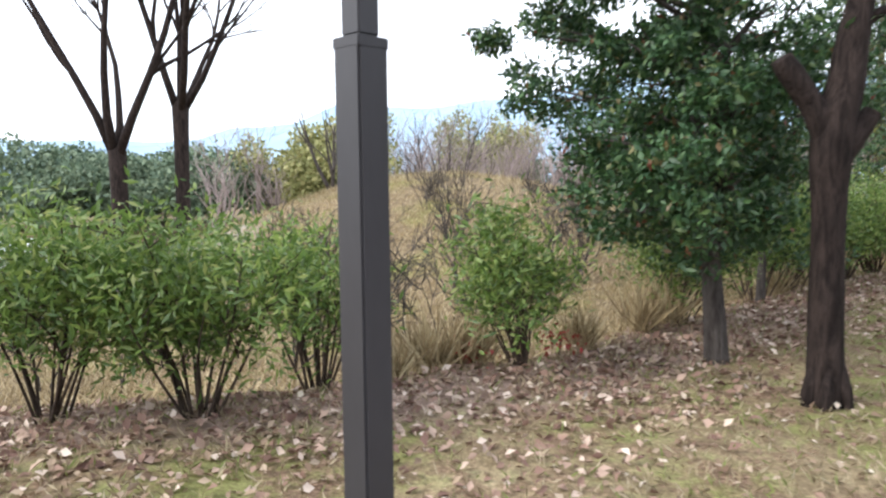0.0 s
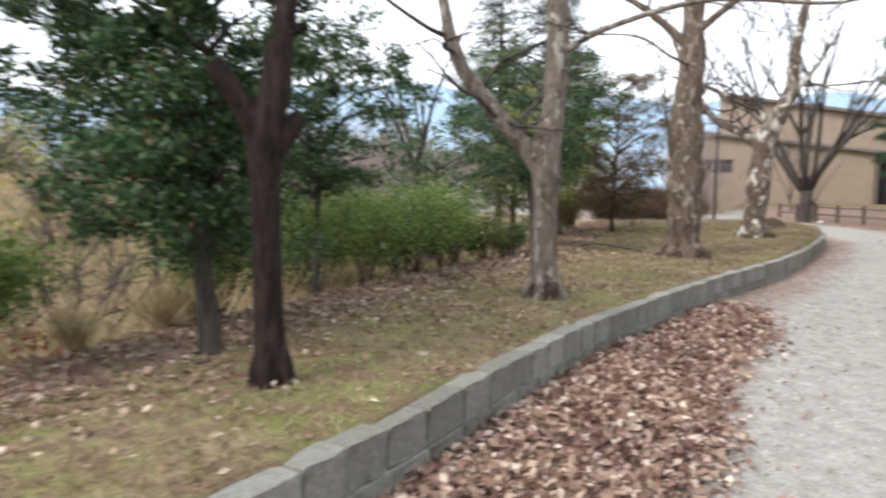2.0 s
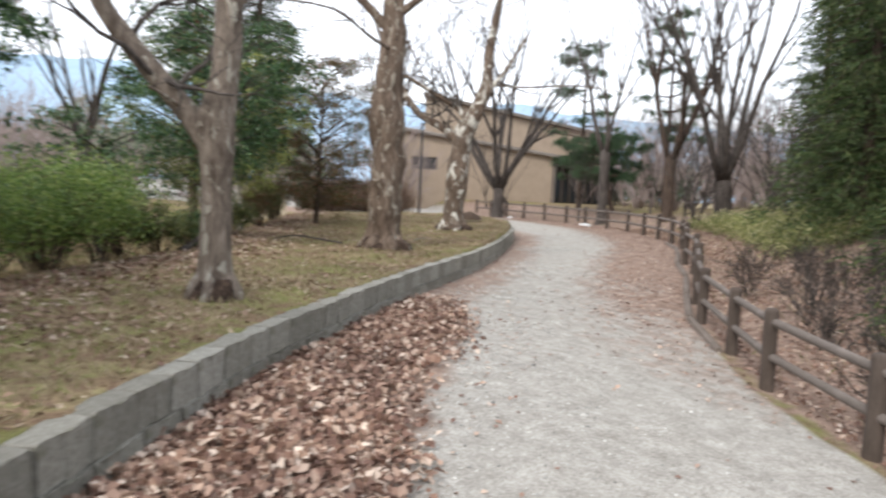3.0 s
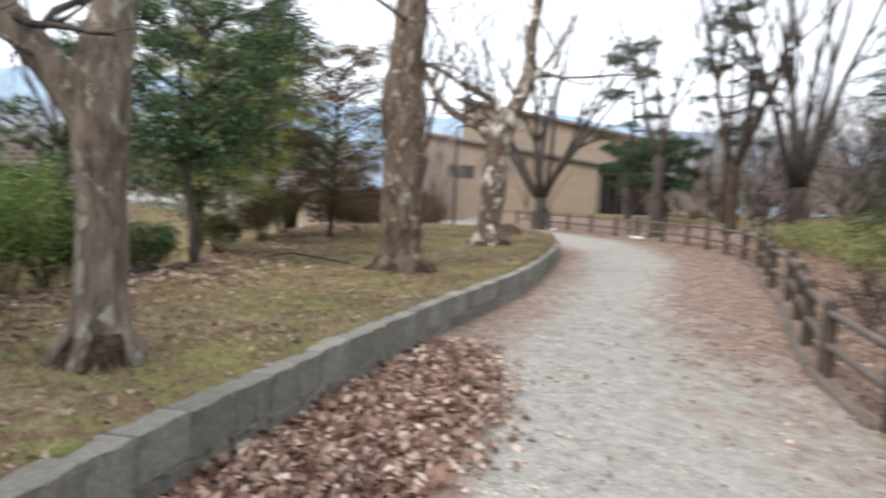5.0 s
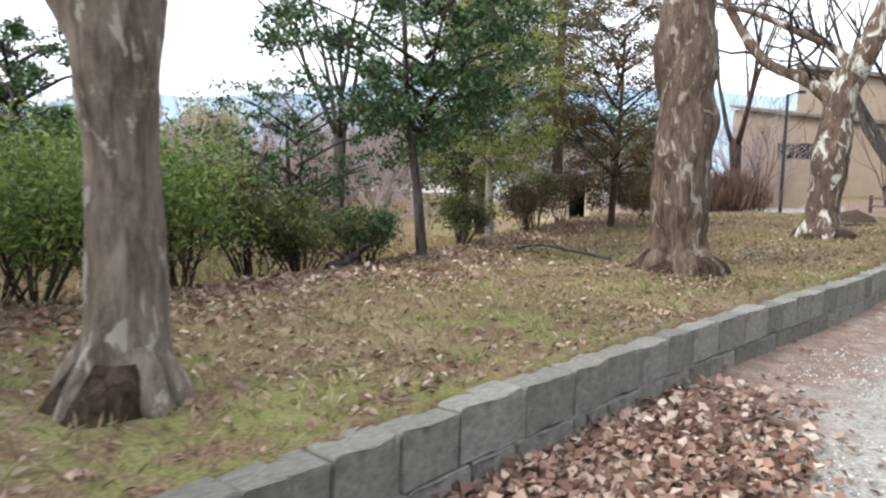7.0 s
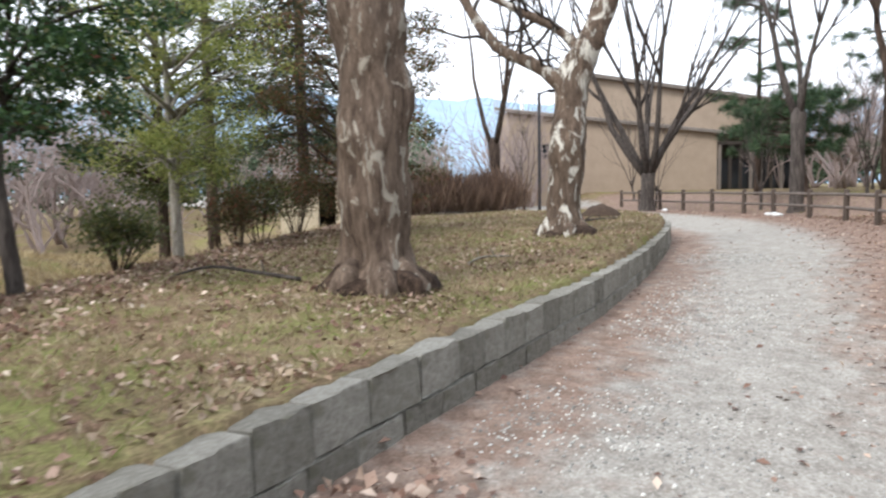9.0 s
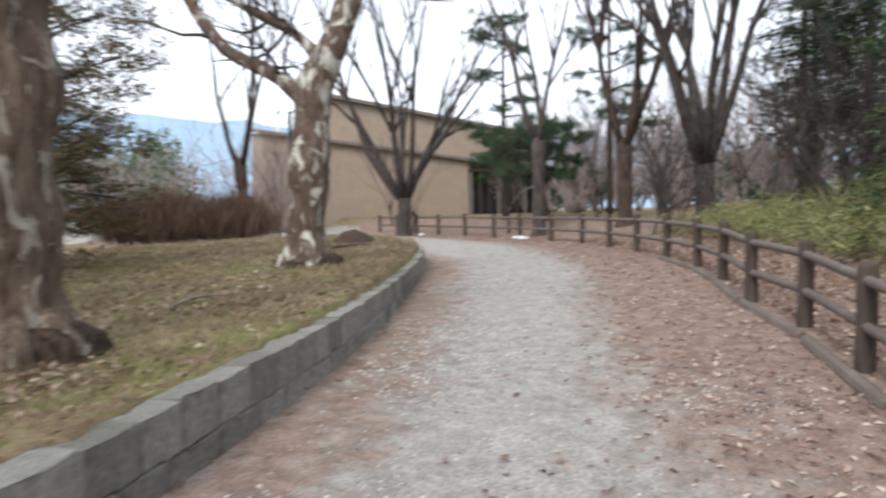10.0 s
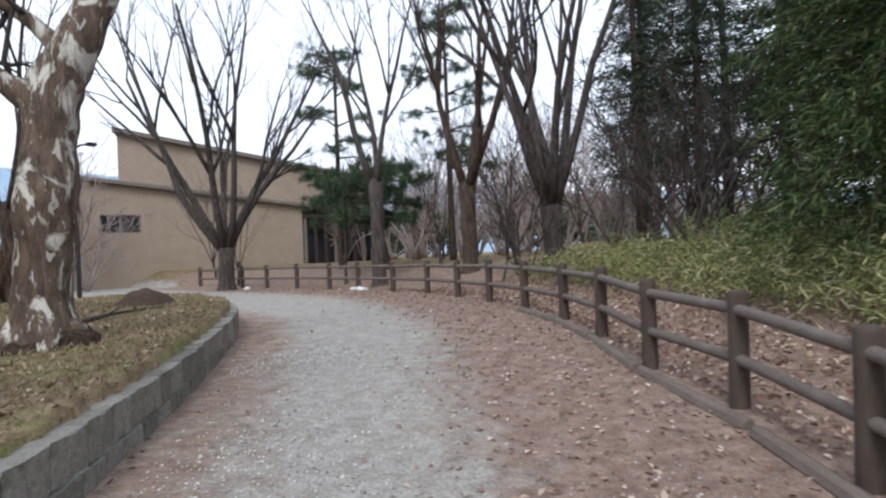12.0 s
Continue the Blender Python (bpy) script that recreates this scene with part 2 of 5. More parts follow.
M_ROOF = plain("grey_roof_edge", (0.19, 0.165, 0.145), 0.8, 0.2, 2, 0.4)
M_DARKWOOD = plain("dark_timber", (0.05, 0.042, 0.036), 0.8, 0.2, 4, 0.5)
M_CREAM = plain("cream_render", (0.62, 0.54, 0.40), 0.9, 0.15, 3, 0.25)
M_WHITE = plain("white_sheet", (0.75, 0.77, 0.78), 0.5, 0.3, 3, 0.15)
M_SOIL = plain("bare_soil", (0.085, 0.06, 0.045), 0.95, 0.1, 9, 0.6)
M_GLASS, _nt, _b = material("dark_glass", 0.08, 0.6)
_b.inputs["Base Color"].default_value = (0.03, 0.034, 0.038, 1)


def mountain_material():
    m, nt, b = material("mountain_painted_haze", 1.0, 0.0)
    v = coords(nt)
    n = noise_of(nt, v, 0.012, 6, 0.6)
    # distance haze painted in: bluish base colour plus a pale blue glow
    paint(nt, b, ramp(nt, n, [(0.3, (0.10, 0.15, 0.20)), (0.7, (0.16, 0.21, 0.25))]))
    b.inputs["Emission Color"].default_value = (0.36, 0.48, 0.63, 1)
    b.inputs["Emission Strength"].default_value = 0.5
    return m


M_MOUNT = mountain_material()


# ---- building helpers ----
def fast_mesh(name, verts, faces, mats, face_mat=None, smooth=False):
    """A mesh from an array of points and arrays of triangles and quads."""
    me = bpy.data.meshes.new(name)
    if isinstance(faces, np.ndarray):
        verts = np.asarray(verts, np.float32)
        n, k = faces.shape
        me.vertices.add(len(verts))
        me.vertices.foreach_set("co", verts.ravel())
        me.loops.add(n * k)
        me.loops.foreach_set("vertex_index", faces.astype(np.int32).ravel())
        me.polygons.add(n)
        me.polygons.foreach_set("loop_start", np.arange(0, n * k, k, dtype=np.int32))
        me.update(calc_edges=True)
    else:
        me.from_pydata([tuple(v) for v in verts], [], faces)
    for m in mats if isinstance(mats, (list, tuple)) else [mats]:
        me.materials.append(m)
    if face_mat is not None:
        me.polygons.foreach_set("material_index", np.asarray(face_mat, np.int32))
    if smooth:
        me.polygons.foreach_set("use_smooth", np.ones(len(me.polygons), bool))
    return me


def put_part(name, me, parent, label="", m=None):
    ob = new(name, me)
    ob.parent = parent
    if m is not None:
        ob.matrix_basis = m
    return tagged(ob, label)


def part(name, bm, mat, parent, label="", smooth=False):
    me = bpy.data.meshes.new(name)
    bm.to_mesh(me)
    bm.free()
    me.materials.append(mat)
    if smooth:
        me.polygons.foreach_set("use_smooth", np.ones(len(me.polygons), bool))
    return put_part(name, me, parent, label)


def thing(name, at, label, category, group="", kind="", turn=0.0):
    ob = new(name)
    ob.empty_display_size = 0.1
    ob.matrix_basis = pose(*at, 0, 0, turn)
    return tagged(ob, label, category, group, kind)


def box_bm(bm, x0, x1, y0, y1, z0, z1, bevel=0.0):
    made = bmesh.ops.create_cube(bm, size=1, matrix=Matrix.Translation(((x0 + x1) / 2, (y0 + y1) / 2, (z0 + z1) / 2)) @ Matrix.Diagonal((x1 - x0, y1 - y0, z1 - z0, 1)))
    if bevel:
        bmesh.ops.bevel(bm, geom=list({e for v in made["verts"] for e in v.link_edges}), offset=bevel, segments=2, affect="EDGES")
    return bm


def tube(verts, faces, pts, radii, sides=8, lump=0.0, seed=0.0, cap=True):
    """Adds a tapered tube along pts; lump makes its section uneven."""
    pts = [Vector(p) for p in pts]
    start, side = len(verts), None
    for i, p in enumerate(pts):
        d = (pts[min(i + 1, len(pts) - 1)] - pts[max(i - 1, 0)]).normalized()
        if side is None:
            side = d.orthogonal().normalized()
        side = (side - d * side.dot(d)).normalized()
        other = d.cross(side)
        for k in range(sides):
            a = 2 * math.pi * k / sides
            way = side * math.cos(a) + other * math.sin(a)
            r = radii[i]
            if lump:
                q = p + way * r
                r *= 1 + lump * (noise.noise((q.x * 3.1 + seed, q.y * 3.1, q.z * 1.6)) + 0.5 * noise.noise((q.x * 8 + seed, q.y * 8, q.z * 4)))
            verts.append(p + way * r)
    for i in range(len(pts) - 1):
        for k in range(sides):
            a, b = start + i * sides + k, start + i * sides + (k + 1) % sides
            faces.append((a, b, b + sides, a + sides))
    if cap:
        faces.append(tuple(range(start + (len(pts) - 1) * sides, start + len(pts) * sides)))
        faces.append(tuple(reversed(range(start, start + sides))))


def curve_through(pts, n):
    """A smooth line through the given points."""
    pts = [Vector(p) for p in pts]
    out = []
    for i in range(len(pts) - 1):
        p0, p1, p2, p3 = pts[max(i - 1, 0)], pts[i], pts[i + 1], pts[min(i + 2, len(pts) - 1)]
        for k in range(n):
            t = k / n
            out.append(0.5 * (2 * p1 + (p2 - p0) * t + (2 * p0 - 5 * p1 + 4 * p2 - p3) * t * t + (3 * p1 - p0 - 3 * p2 + p3) * t ** 3))
    out.append(pts[-1])
    return out


def grow(rng, p, d, length, r, depth, out, up=0.25, spread=0.7, wander=0.16, kids=(3, 5)):
    """Branches that fork and thin out; out collects lines and radii."""
    n = 6 if depth > 0 else 4
    pts, rad = [p.copy()], [r]
    d = d.normalized()
    for i in range(n):
        d = (d + Vector((rng.gauss(0, wander), rng.gauss(0, wander), rng.gauss(0, wander) + up * 0.16))).normalized()
        p = p + d * length / n
        pts.append(p.copy())
        rad.append(r * (1 - 0.72 * (i + 1) / n))
    out.append((pts, rad))
    if depth <= 0:
        return
    for _ in range(rng.randint(*kids)):
        k = rng.randint(2, n)
        along = (pts[k] - pts[k - 1]).normalized()
        side = Vector((rng.gauss(0, 1), rng.gauss(0, 1), rng.gauss(0, 0.6)))
        side = (side - along * side.dot(along)).normalized()
        grow(rng, pts[k], along + side * spread * rng.uniform(0.6, 1.3), length * rng.uniform(0.42, 0.68), rad[k] * rng.uniform(0.55, 0.8), depth - 1, out, up, spread, wander * 1.1, kids)


def branches_mesh(name, lines, mat, thin=0.004):
    v, f = [], []
    for pts, rad in lines:
        sides = 7 if rad[0] > 0.05 else (5 if rad[0] > 0.018 else 3)
        tube(v, f, pts, [max(q, thin) for q in rad], sides, cap=rad[0] > 0.02)
    return fast_mesh(name, v, f, mat, smooth=True)


def leaf_blades(rng, centres, size, aspect=0.45, ways=None, flat=0.0, fold=0.18, vary=0.35):
    """Folded leaves (two triangles each) at the given points, as arrays."""
    c = np.asarray(centres, float)
    n = len(c)
    w = rng.normal(size=(n, 3)) if ways is None else np.asarray(ways, float) + rng.normal(scale=0.25, size=(n, 3))
    w /= np.linalg.norm(w, axis=1, keepdims=True) + 1e-9
    up = rng.normal(size=(n, 3)) * (1 - flat) + np.array([0, 0, 1.0]) * flat
    s = np.cross(w, up)
    s /= np.linalg.norm(s, axis=1, keepdims=True) + 1e-9
    nn = np.cross(s, w)
    ln = (size * (1 + rng.uniform(-vary, vary, n)))[:, None]
    a, b = c, c + w * ln
    mid = c + w * ln * 0.48 - nn * ln * fold * 0.5
    l, r = mid + s * ln * aspect * 0.5 + nn * ln * fold, mid - s * ln * aspect * 0.5 + nn * ln * fold
    v = np.stack([a, r, b, l], 1).reshape(-1, 3)
    i = np.arange(n)[:, None] * 4
    return v, np.concatenate([i + [0, 1, 2], i + [0, 2, 3]])


def joined(parts):
    v, f, k = [], [], 0
    for a, b in parts:
        v.append(a)
        f.append(b + k)
        k += len(a)
    return np.concatenate(v), np.concatenate(f)


def in_ball(rng, n, hollow=0.5):
    w = rng.normal(size=(n, 3))
    w /= np.linalg.norm(w, axis=1, keepdims=True)
    return w * (hollow + (1 - hollow) * rng.random((n, 1)) ** 0.6)


def near_line(x, y, line):
    """Signed distance to a plan line (positive on its left) and the length along it."""
    x, y = np.asarray(x, float), np.asarray(y, float)
    best, sign, along, run = np.full(x.shape, 1e9), np.ones(x.shape), np.zeros(x.shape), 0.0
    for (ax, ay), (bx, by) in zip(line[:-1], line[1:]):
        ux, uy = bx - ax, by - ay
        ln = math.hypot(ux, uy)
        t = np.clip(((x - ax) * ux + (y - ay) * uy) / ln ** 2, 0, 1)
        dd = np.hypot(x - ax - t * ux, y - ay - t * uy)
        closer = dd < best
        best = np.where(closer, dd, best)
        sign = np.where(closer, np.sign(ux * (y - ay) - uy * (x - ax)), sign)
        along = np.where(closer, run + t * ln, along)
        run += ln
    return best * sign, along


def resampled(line, step):
    p = np.array(line, float)
    s = np.r_[0, np.cumsum(np.hypot(*np.diff(p, axis=0).T))]
    k = np.arange(0, s[-1], step)
    return np.stack([np.interp(k, s, p[:, 0]), np.interp(k, s, p[:, 1])], 1)


def smooth(a, b, x):
    t = np.clip((x - a) / (b - a), 0, 1)
    return t * t * (3 - 2 * t)


# ---- plan ----
WALL = [tuple(q)[:2] for q in curve_through([(-9, -4.2, 0), (-1.5, 1.2, 0), (0.4, 2.72, 0), (1.9, 3.85, 0), (4.4, 6.1, 0), (6.2, 7.45, 0), (8.5, 9.05, 0), (10.35, 10.25, 0), (12.6, 11.65, 0),
        (15.5, 13.75, 0), (19.0, 16.5, 0), (20.9, 18.2, 0), (22.0, 19.5, 0), (22.9, 21.2, 0), (23.4, 23.2, 0), (23.4, 26, 0), (22.8, 30, 0)], 4)]
EDGE = [(-30, 0.5), (-8, 3.3), (-3.2, 4.5), (-1.4, 5.1), (0.0, 5.9), (1.6, 7.6), (4.2, 10.3), (6.9, 12.6), (9.6, 16.4), (12.8, 20.5), (16, 25), (20, 29), (22, 40), (20, 60)]
FENCE = [(0, -12), (4.6, -4.0), (7.2, 0.6), (9.2, 3.3), (10.3, 4.5), (11.6, 5.55), (13.0, 6.75), (14.4, 7.6), (15.9, 8.42), (17.3, 9.24), (18.6, 10.2), (20.4, 11.2), (22.2, 12.3), (23.9, 13.65), (25.45, 15.1), (26.95, 16.65),
         (28.3, 18.3), (29.45, 20.15), (30.4, 22.1), (31.3, 24.0), (32.0, 26.05), (32.6, 28.1), (33.3, 30.1), (34.1, 32.2), (34.8, 34.2)]


def height(x, y, step=True):
    x, y = np.asarray(x, float), np.asarray(y, float)
    d, _ = near_line(x, y, WALL)
    e, _ = near_line(x, y, EDGE)
    g, _ = near_line(x, y, FENCE)
    rise = 0.018 * np.clip(x - 16, 0, 12)
    rail = np.interp(x, [4, 9, 11.6, 14, 16, 17.3, 20.4, 28], [-0.6, -0.5, -0.42, -0.26, -0.1, 0.0, 0.16, 0.24])
    share = np.clip(-d, 0, None) / (np.clip(-d, 0, None) + np.clip(g, 0, None) + 0.01)
    walk_z = rise + (rail - rise) * share ** 1.4
    lawn = 0.408 + 0.03 * np.clip(d, 0, 3) + 0.018 * np.clip(x - 11, 0, 14) - 0.3 * smooth(22, 30, y) + 0.02 * np.sin(x * 2.1) * np.cos(y * 1.7)
    fall = np.clip(e, 0, None)
    lawn = lawn - 3.2 * (1 - np.exp(-fall / 9.0))
    lawn = lawn + 4.1 * np.exp(-((x + 3.0) ** 2 + (y - 23.5) ** 2) / 85.0) * smooth(0, 5, e)
    lawn = lawn + 2.0 * smooth(28, 55, np.hypot(x - 2, y)) * smooth(0, 5, e) * smooth(30, 10, x)
    z = np.where(d > 0.12, lawn, walk_z)
    out = np.clip(-g, 0, None)
    far = smooth(15, 21, y)
    z = z + smooth(0.2, 7, out) * (1.3 * (1 - far) + 0.8 * far)
    return z + 0.012 * np.sin(x * 3.7 + 1) * np.sin(y * 4.3)


def zat(x, y):
    return float(height(np.array([x]), np.array([y]))[0])


def axis_lines(lo, hi, fine, ends):
    mid = np.arange(lo, hi, fine)
    grow_by = np.cumsum(0.2 * 1.16 ** np.arange(48))
    grow_by = grow_by[grow_by < ends]
    return np.r_[(lo - grow_by)[::-1], mid, hi + grow_by, hi + ends + 600]


def build_ground():
    gx, gy = axis_lines(-2.5, 25, 0.10, 900), axis_lines(0.5, 23, 0.10, 900)
    xx, yy = np.meshgrid(gx, gy)
    zz = height(xx.ravel(), yy.ravel())
    v = np.stack([xx.ravel(), yy.ravel(), zz], 1)
    w = len(gx)
    i = (np.arange(len(gy) - 1)[:, None] * w + np.arange(w - 1)[None, :]).ravel()
    me = fast_mesh("ground", v, np.stack([i, i + 1, i + 1 + w, i + w], 1), M_GROUND, smooth=True)
    x, y = v[:, 0], v[:, 1]
    d, s = near_line(x, y, WALL)
    e, _ = near_line(x, y, EDGE)
    g, fs = near_line(x, y, FENCE)
    walk_m = ((d < 0.12) & (g > 0)).astype(float) * smooth(-0.1, 0.5, g)
    walk_m = np.maximum(walk_m, smooth(8, 4, np.hypot((x + 15) * 0.7, y - 18)))
    pile = smooth(-1.9, -1.2, d - 0.5 * smooth(17, 22, s)) * (d < 0.12) * smooth(23.0, 20.5, s)
    strip = (d < 0.12) * smooth(-1.7, -0.3, d) * 0.72
    right = smooth(3.3, 1.0, g) * (0.45 + 0.55 * smooth(11, 15, x)) * smooth(8, 10, x) * (d < 0.1)
    behind = smooth(0.3, -0.2, g) * smooth(-5, -3, g)
    hedge = smooth(-1.2, -0.3, e) * smooth(0.9, 0.2, e) * (d > 0.12)
    litter = np.clip(np.maximum.reduce([pile, strip, right * 0.95, behind, hedge * 0.9]), 0, 1)
    brush = np.clip(smooth(0.2, 1.2, e) + smooth(-4, -6, g), 0, 1) * smooth(4, 7, np.hypot((x + 15) * 0.7, y - 18))
    for nm, val in (("walk", walk_m), ("litter", litter), ("brush", brush)):
        me.attributes.new(nm, "FLOAT", "POINT").data.foreach_set("value", val.astype(np.float32))
    return tagged(new("ground", me), "uneven dry lawn, gravel walk and brushy slopes", "ground", kind="structure")


build_ground()


def build_mountains():
    for name, dist, tops in (("backdrop_ridge", 1500, [(-180, 3), (-100, 3), (-78, 4.4), (-66, 5.6), (-50, 7.0), (-34, 7.2), (-22, 8.0), (-13, 8.6), (-5, 7.6), (4, 6.2), (12, 6.4), (24, 3.6), (40, 3.2), (90, 3), (180, 3)]),
                             ("backdrop_foothill", 900, [(-180, 2), (-60, 3.0), (-30, 4.4), (-12, 4.0), (8, 3.6), (20, 2.4), (60, 2), (180, 2)])):
        v, f = [], []
        n, rows = 300, 5
        az, el = [a for a, _ in tops], [b for _, b in tops]
        for i in range(n):
            a = -180 + 360 * i / n
            h = dist * math.tan(radians(float(np.interp(a, az, el)))) * (1 + 0.10 * noise.fractal((a * 0.2, dist, 0), 0.9, 2.0, 6))
            for k in range(rows):
                r = dist * (1 - 0.12 * (rows - 1 - k))
                v.append((-r * math.sin(radians(a)) + 5, r * math.cos(radians(a)) + 5, h * (k / (rows - 1)) - 6 + 10 * noise.noise((a * 0.4, k, 3)) * (0 < k < rows - 1)))
        for i in range(n):
            j = (i + 1) % n
            for k in range(rows - 1):
                f.append((i * rows + k, j * rows + k, j * rows + k + 1, i * rows + k + 1))
        tagged(new(name, fast_mesh(name, v, f, M_MOUNT, smooth=True)), "distant wooded ridge with blue haze painted into its colour", "mountain", kind="structure")


build_mountains()


# ---- retaining wall of granite blocks ----
def build_wall():
    line = resampled(WALL, 0.12)
    nrm = np.gradient(line, axis=0)
    nrm /= np.linalg.norm(nrm, axis=1, keepdims=True)
    left = np.stack([-nrm[:, 1], nrm[:, 0]], 1)
    v, f = [], []
    for p, l in zip(line, left):
        for off, top in ((0.05, -0.2), (0.05, 0.365), (0.20, 0.365), (0.20, -0.2)):
            q = p + l * off
            rise = 0.018 * min(max(p[0] - 16, 0), 12)
            v.append((q[0], q[1], top + rise))
    for i in range(len(line) - 1):
        for k in range(4):
            a, b = i * 4 + k, i * 4 + (k + 1) % 4
            f.append((a, b, b + 4, a + 4))
    wall = tagged(new("wall_retaining", fast_mesh("wall_retaining", v, f, M_MORTAR)), "low two-course retaining wall of rough grey granite blocks", "wall", kind="structure")
    rng = random.Random(5)
    shapes = []
    for k in range(7):
        bm = bmesh.new()
        bmesh.ops.create_cube(bm, size=1)
        bmesh.ops.subdivide_edges(bm, edges=[e for e in bm.edges if abs((e.verts[0].co - e.verts[1].co).x) > 0.5], cuts=1)
        bmesh.ops.bevel(bm, geom=bm.edges[:], offset=0.03, segments=1, affect="EDGES")
        for q in bm.verts:
            q.co += Vector((rng.uniform(-0.012, 0.012), rng.uniform(-0.08, 0.08), rng.uniform(-0.03, 0.03)))
        me = bpy.data.meshes.new("granite_block")
        bm.to_mesh(me)
        bm.free()
        me.materials.append(M_STONE)
        shapes.append(me)
    step = 0.01
    fine = resampled(WALL, step)
    start, stop = 700, len(fine) - 30
    for z0, z1, depth, proud in ((-0.06, 0.142, 0.16, 0.012), (0.15, 0.405, 0.18, 0.0)):
        k = start + rng.randint(0, 20)
        while k < stop:
            n = int(rng.uniform(0.34, 0.54) / step)
            a, b = fine[k], fine[min(k + n - 1, len(fine) - 1)]
            t = (b - a) / (np.linalg.norm(b - a) + 1e-9)
            l = np.array([-t[1], t[0]])
            c = (a + b) / 2 + l * (depth / 2 - proud - rng.uniform(0, 0.012))
            rise = 0.018 * min(max(c[0] - 16, 0), 12)
            hi = z1 + rng.uniform(-0.009, 0.009) if z1 > 0.2 else z1
            m = Matrix.LocRotScale((c[0], c[1], (z0 + hi) / 2 + rise), Euler((rng.uniform(-0.03, 0.03), rng.uniform(-0.012, 0.012), math.atan2(t[1], t[0]) + rng.uniform(-0.01, 0.01))),
                                   Vector((np.linalg.norm(b - a) - 0.006, depth, hi - z0)))
            put_part("granite_block", rng.choice(shapes), wall, m=m)
            k += n


# ---- log fence and edging ----
def log_mesh(name, rng, r, mat, horizontal=False):
    """A rough log of unit length along z (or x)."""
    v, f = [], []
    zs = [0, 0.03, 0.25, 0.5, 0.75, 0.955, 0.985, 1.0]
    rs = [r, r, r * 1.02, r * 0.99, r * 1.0, r * 0.99, r * 0.93, r * 0.72]
    tube(v, f, [(0, 0, z) for z in zs], rs, 12, 0.05, rng.uniform(0, 50))
    if horizontal:
        v = [Vector((q.z, q.x, q.y)) for q in v]
    return fast_mesh(name, v, f, mat, smooth=True)


def build_fence():
    rng = random.Random(8)
    posts = [Vector((*p, 0)) for p in resampled(FENCE[1:4], 1.66)]
    posts += [Vector((*p, 0)) for p in FENCE[3:]]
    posts = [p for i, p in enumerate(posts) if i == 0 or (p - posts[i - 1]).length > 0.9]
    fence = thing("fence", (15.9, 8.42, 0), "brown weathered log fence with round posts and two rails", "fence")
    base = Vector((15.9, 8.42, 0))
    post_shapes = [log_mesh("post", rng, 0.083, M_FENCE) for _ in range(4)]
    rail_shapes = [log_mesh("rail", rng, 0.047, M_RAIL, True) for _ in range(4)]
    tops = []
    for p in posts:
        z = zat(p.x, p.y) - 0.02
        hgt = 0.96 + rng.uniform(-0.02, 0.02)
        q = Vector((p.x, p.y, z))
        tops.append((q, hgt))
        put_part("post", rng.choice(post_shapes), fence, m=Matrix.LocRotScale(q - base - Vector((0, 0, 0.12)), Euler((rng.uniform(-0.02, 0.02), rng.uniform(-0.02, 0.02), rng.uniform(0, 6))), Vector((1, 1, hgt + 0.12))))
    for (a, ha), (b, hb) in zip(tops[:-1], tops[1:]):
        for frac in (0.845, 0.43):
            p, q = a + Vector((0, 0, ha * frac)), b + Vector((0, 0, hb * frac))
            d = q - p
            rot = d.to_track_quat("X", "Z")
            put_part("rail", rng.choice(rail_shapes), fence, m=Matrix.LocRotScale(p - base, rot, Vector((d.length, 1, 1))))
    # low timber edging on the walk's side
    line = resampled(FENCE[5:14], 0.1)
    t = np.gradient(line, axis=0)
    t /= np.linalg.norm(t, axis=1, keepdims=True)
    line = line + np.stack([-t[:, 1], t[:, 0]], 1) * 0.17
    edging = tagged(new("edging"), "low grey-brown timber edging between gravel walk and fence", "edging", kind="structure")
    v, f = [], []
    tube(v, f, [(0, 0, 0), (0.02, 0, 0), (0.3, 0, 0.0), (0.6, 0, 0), (0.98, 0, 0), (1, 0, 0)], [0.055, 0.07, 0.072, 0.07, 0.07, 0.055], 8, 0.06)
    me = fast_mesh("edging_beam", v, f, M_KERB)
    for k in range(0, len(line) - 21, 21):
        a, b = line[k], line[k + 20]
        za, zb = zat(*a), zat(*b)
        p, q = Vector((*a, za + 0.012)), Vector((*b, zb + 0.012))
        put_part("edging_beam", me, edging, m=Matrix.LocRotScale(p, (q - p).to_track_quat("X", "Z"), Vector(((q - p).length, 1, 1))))


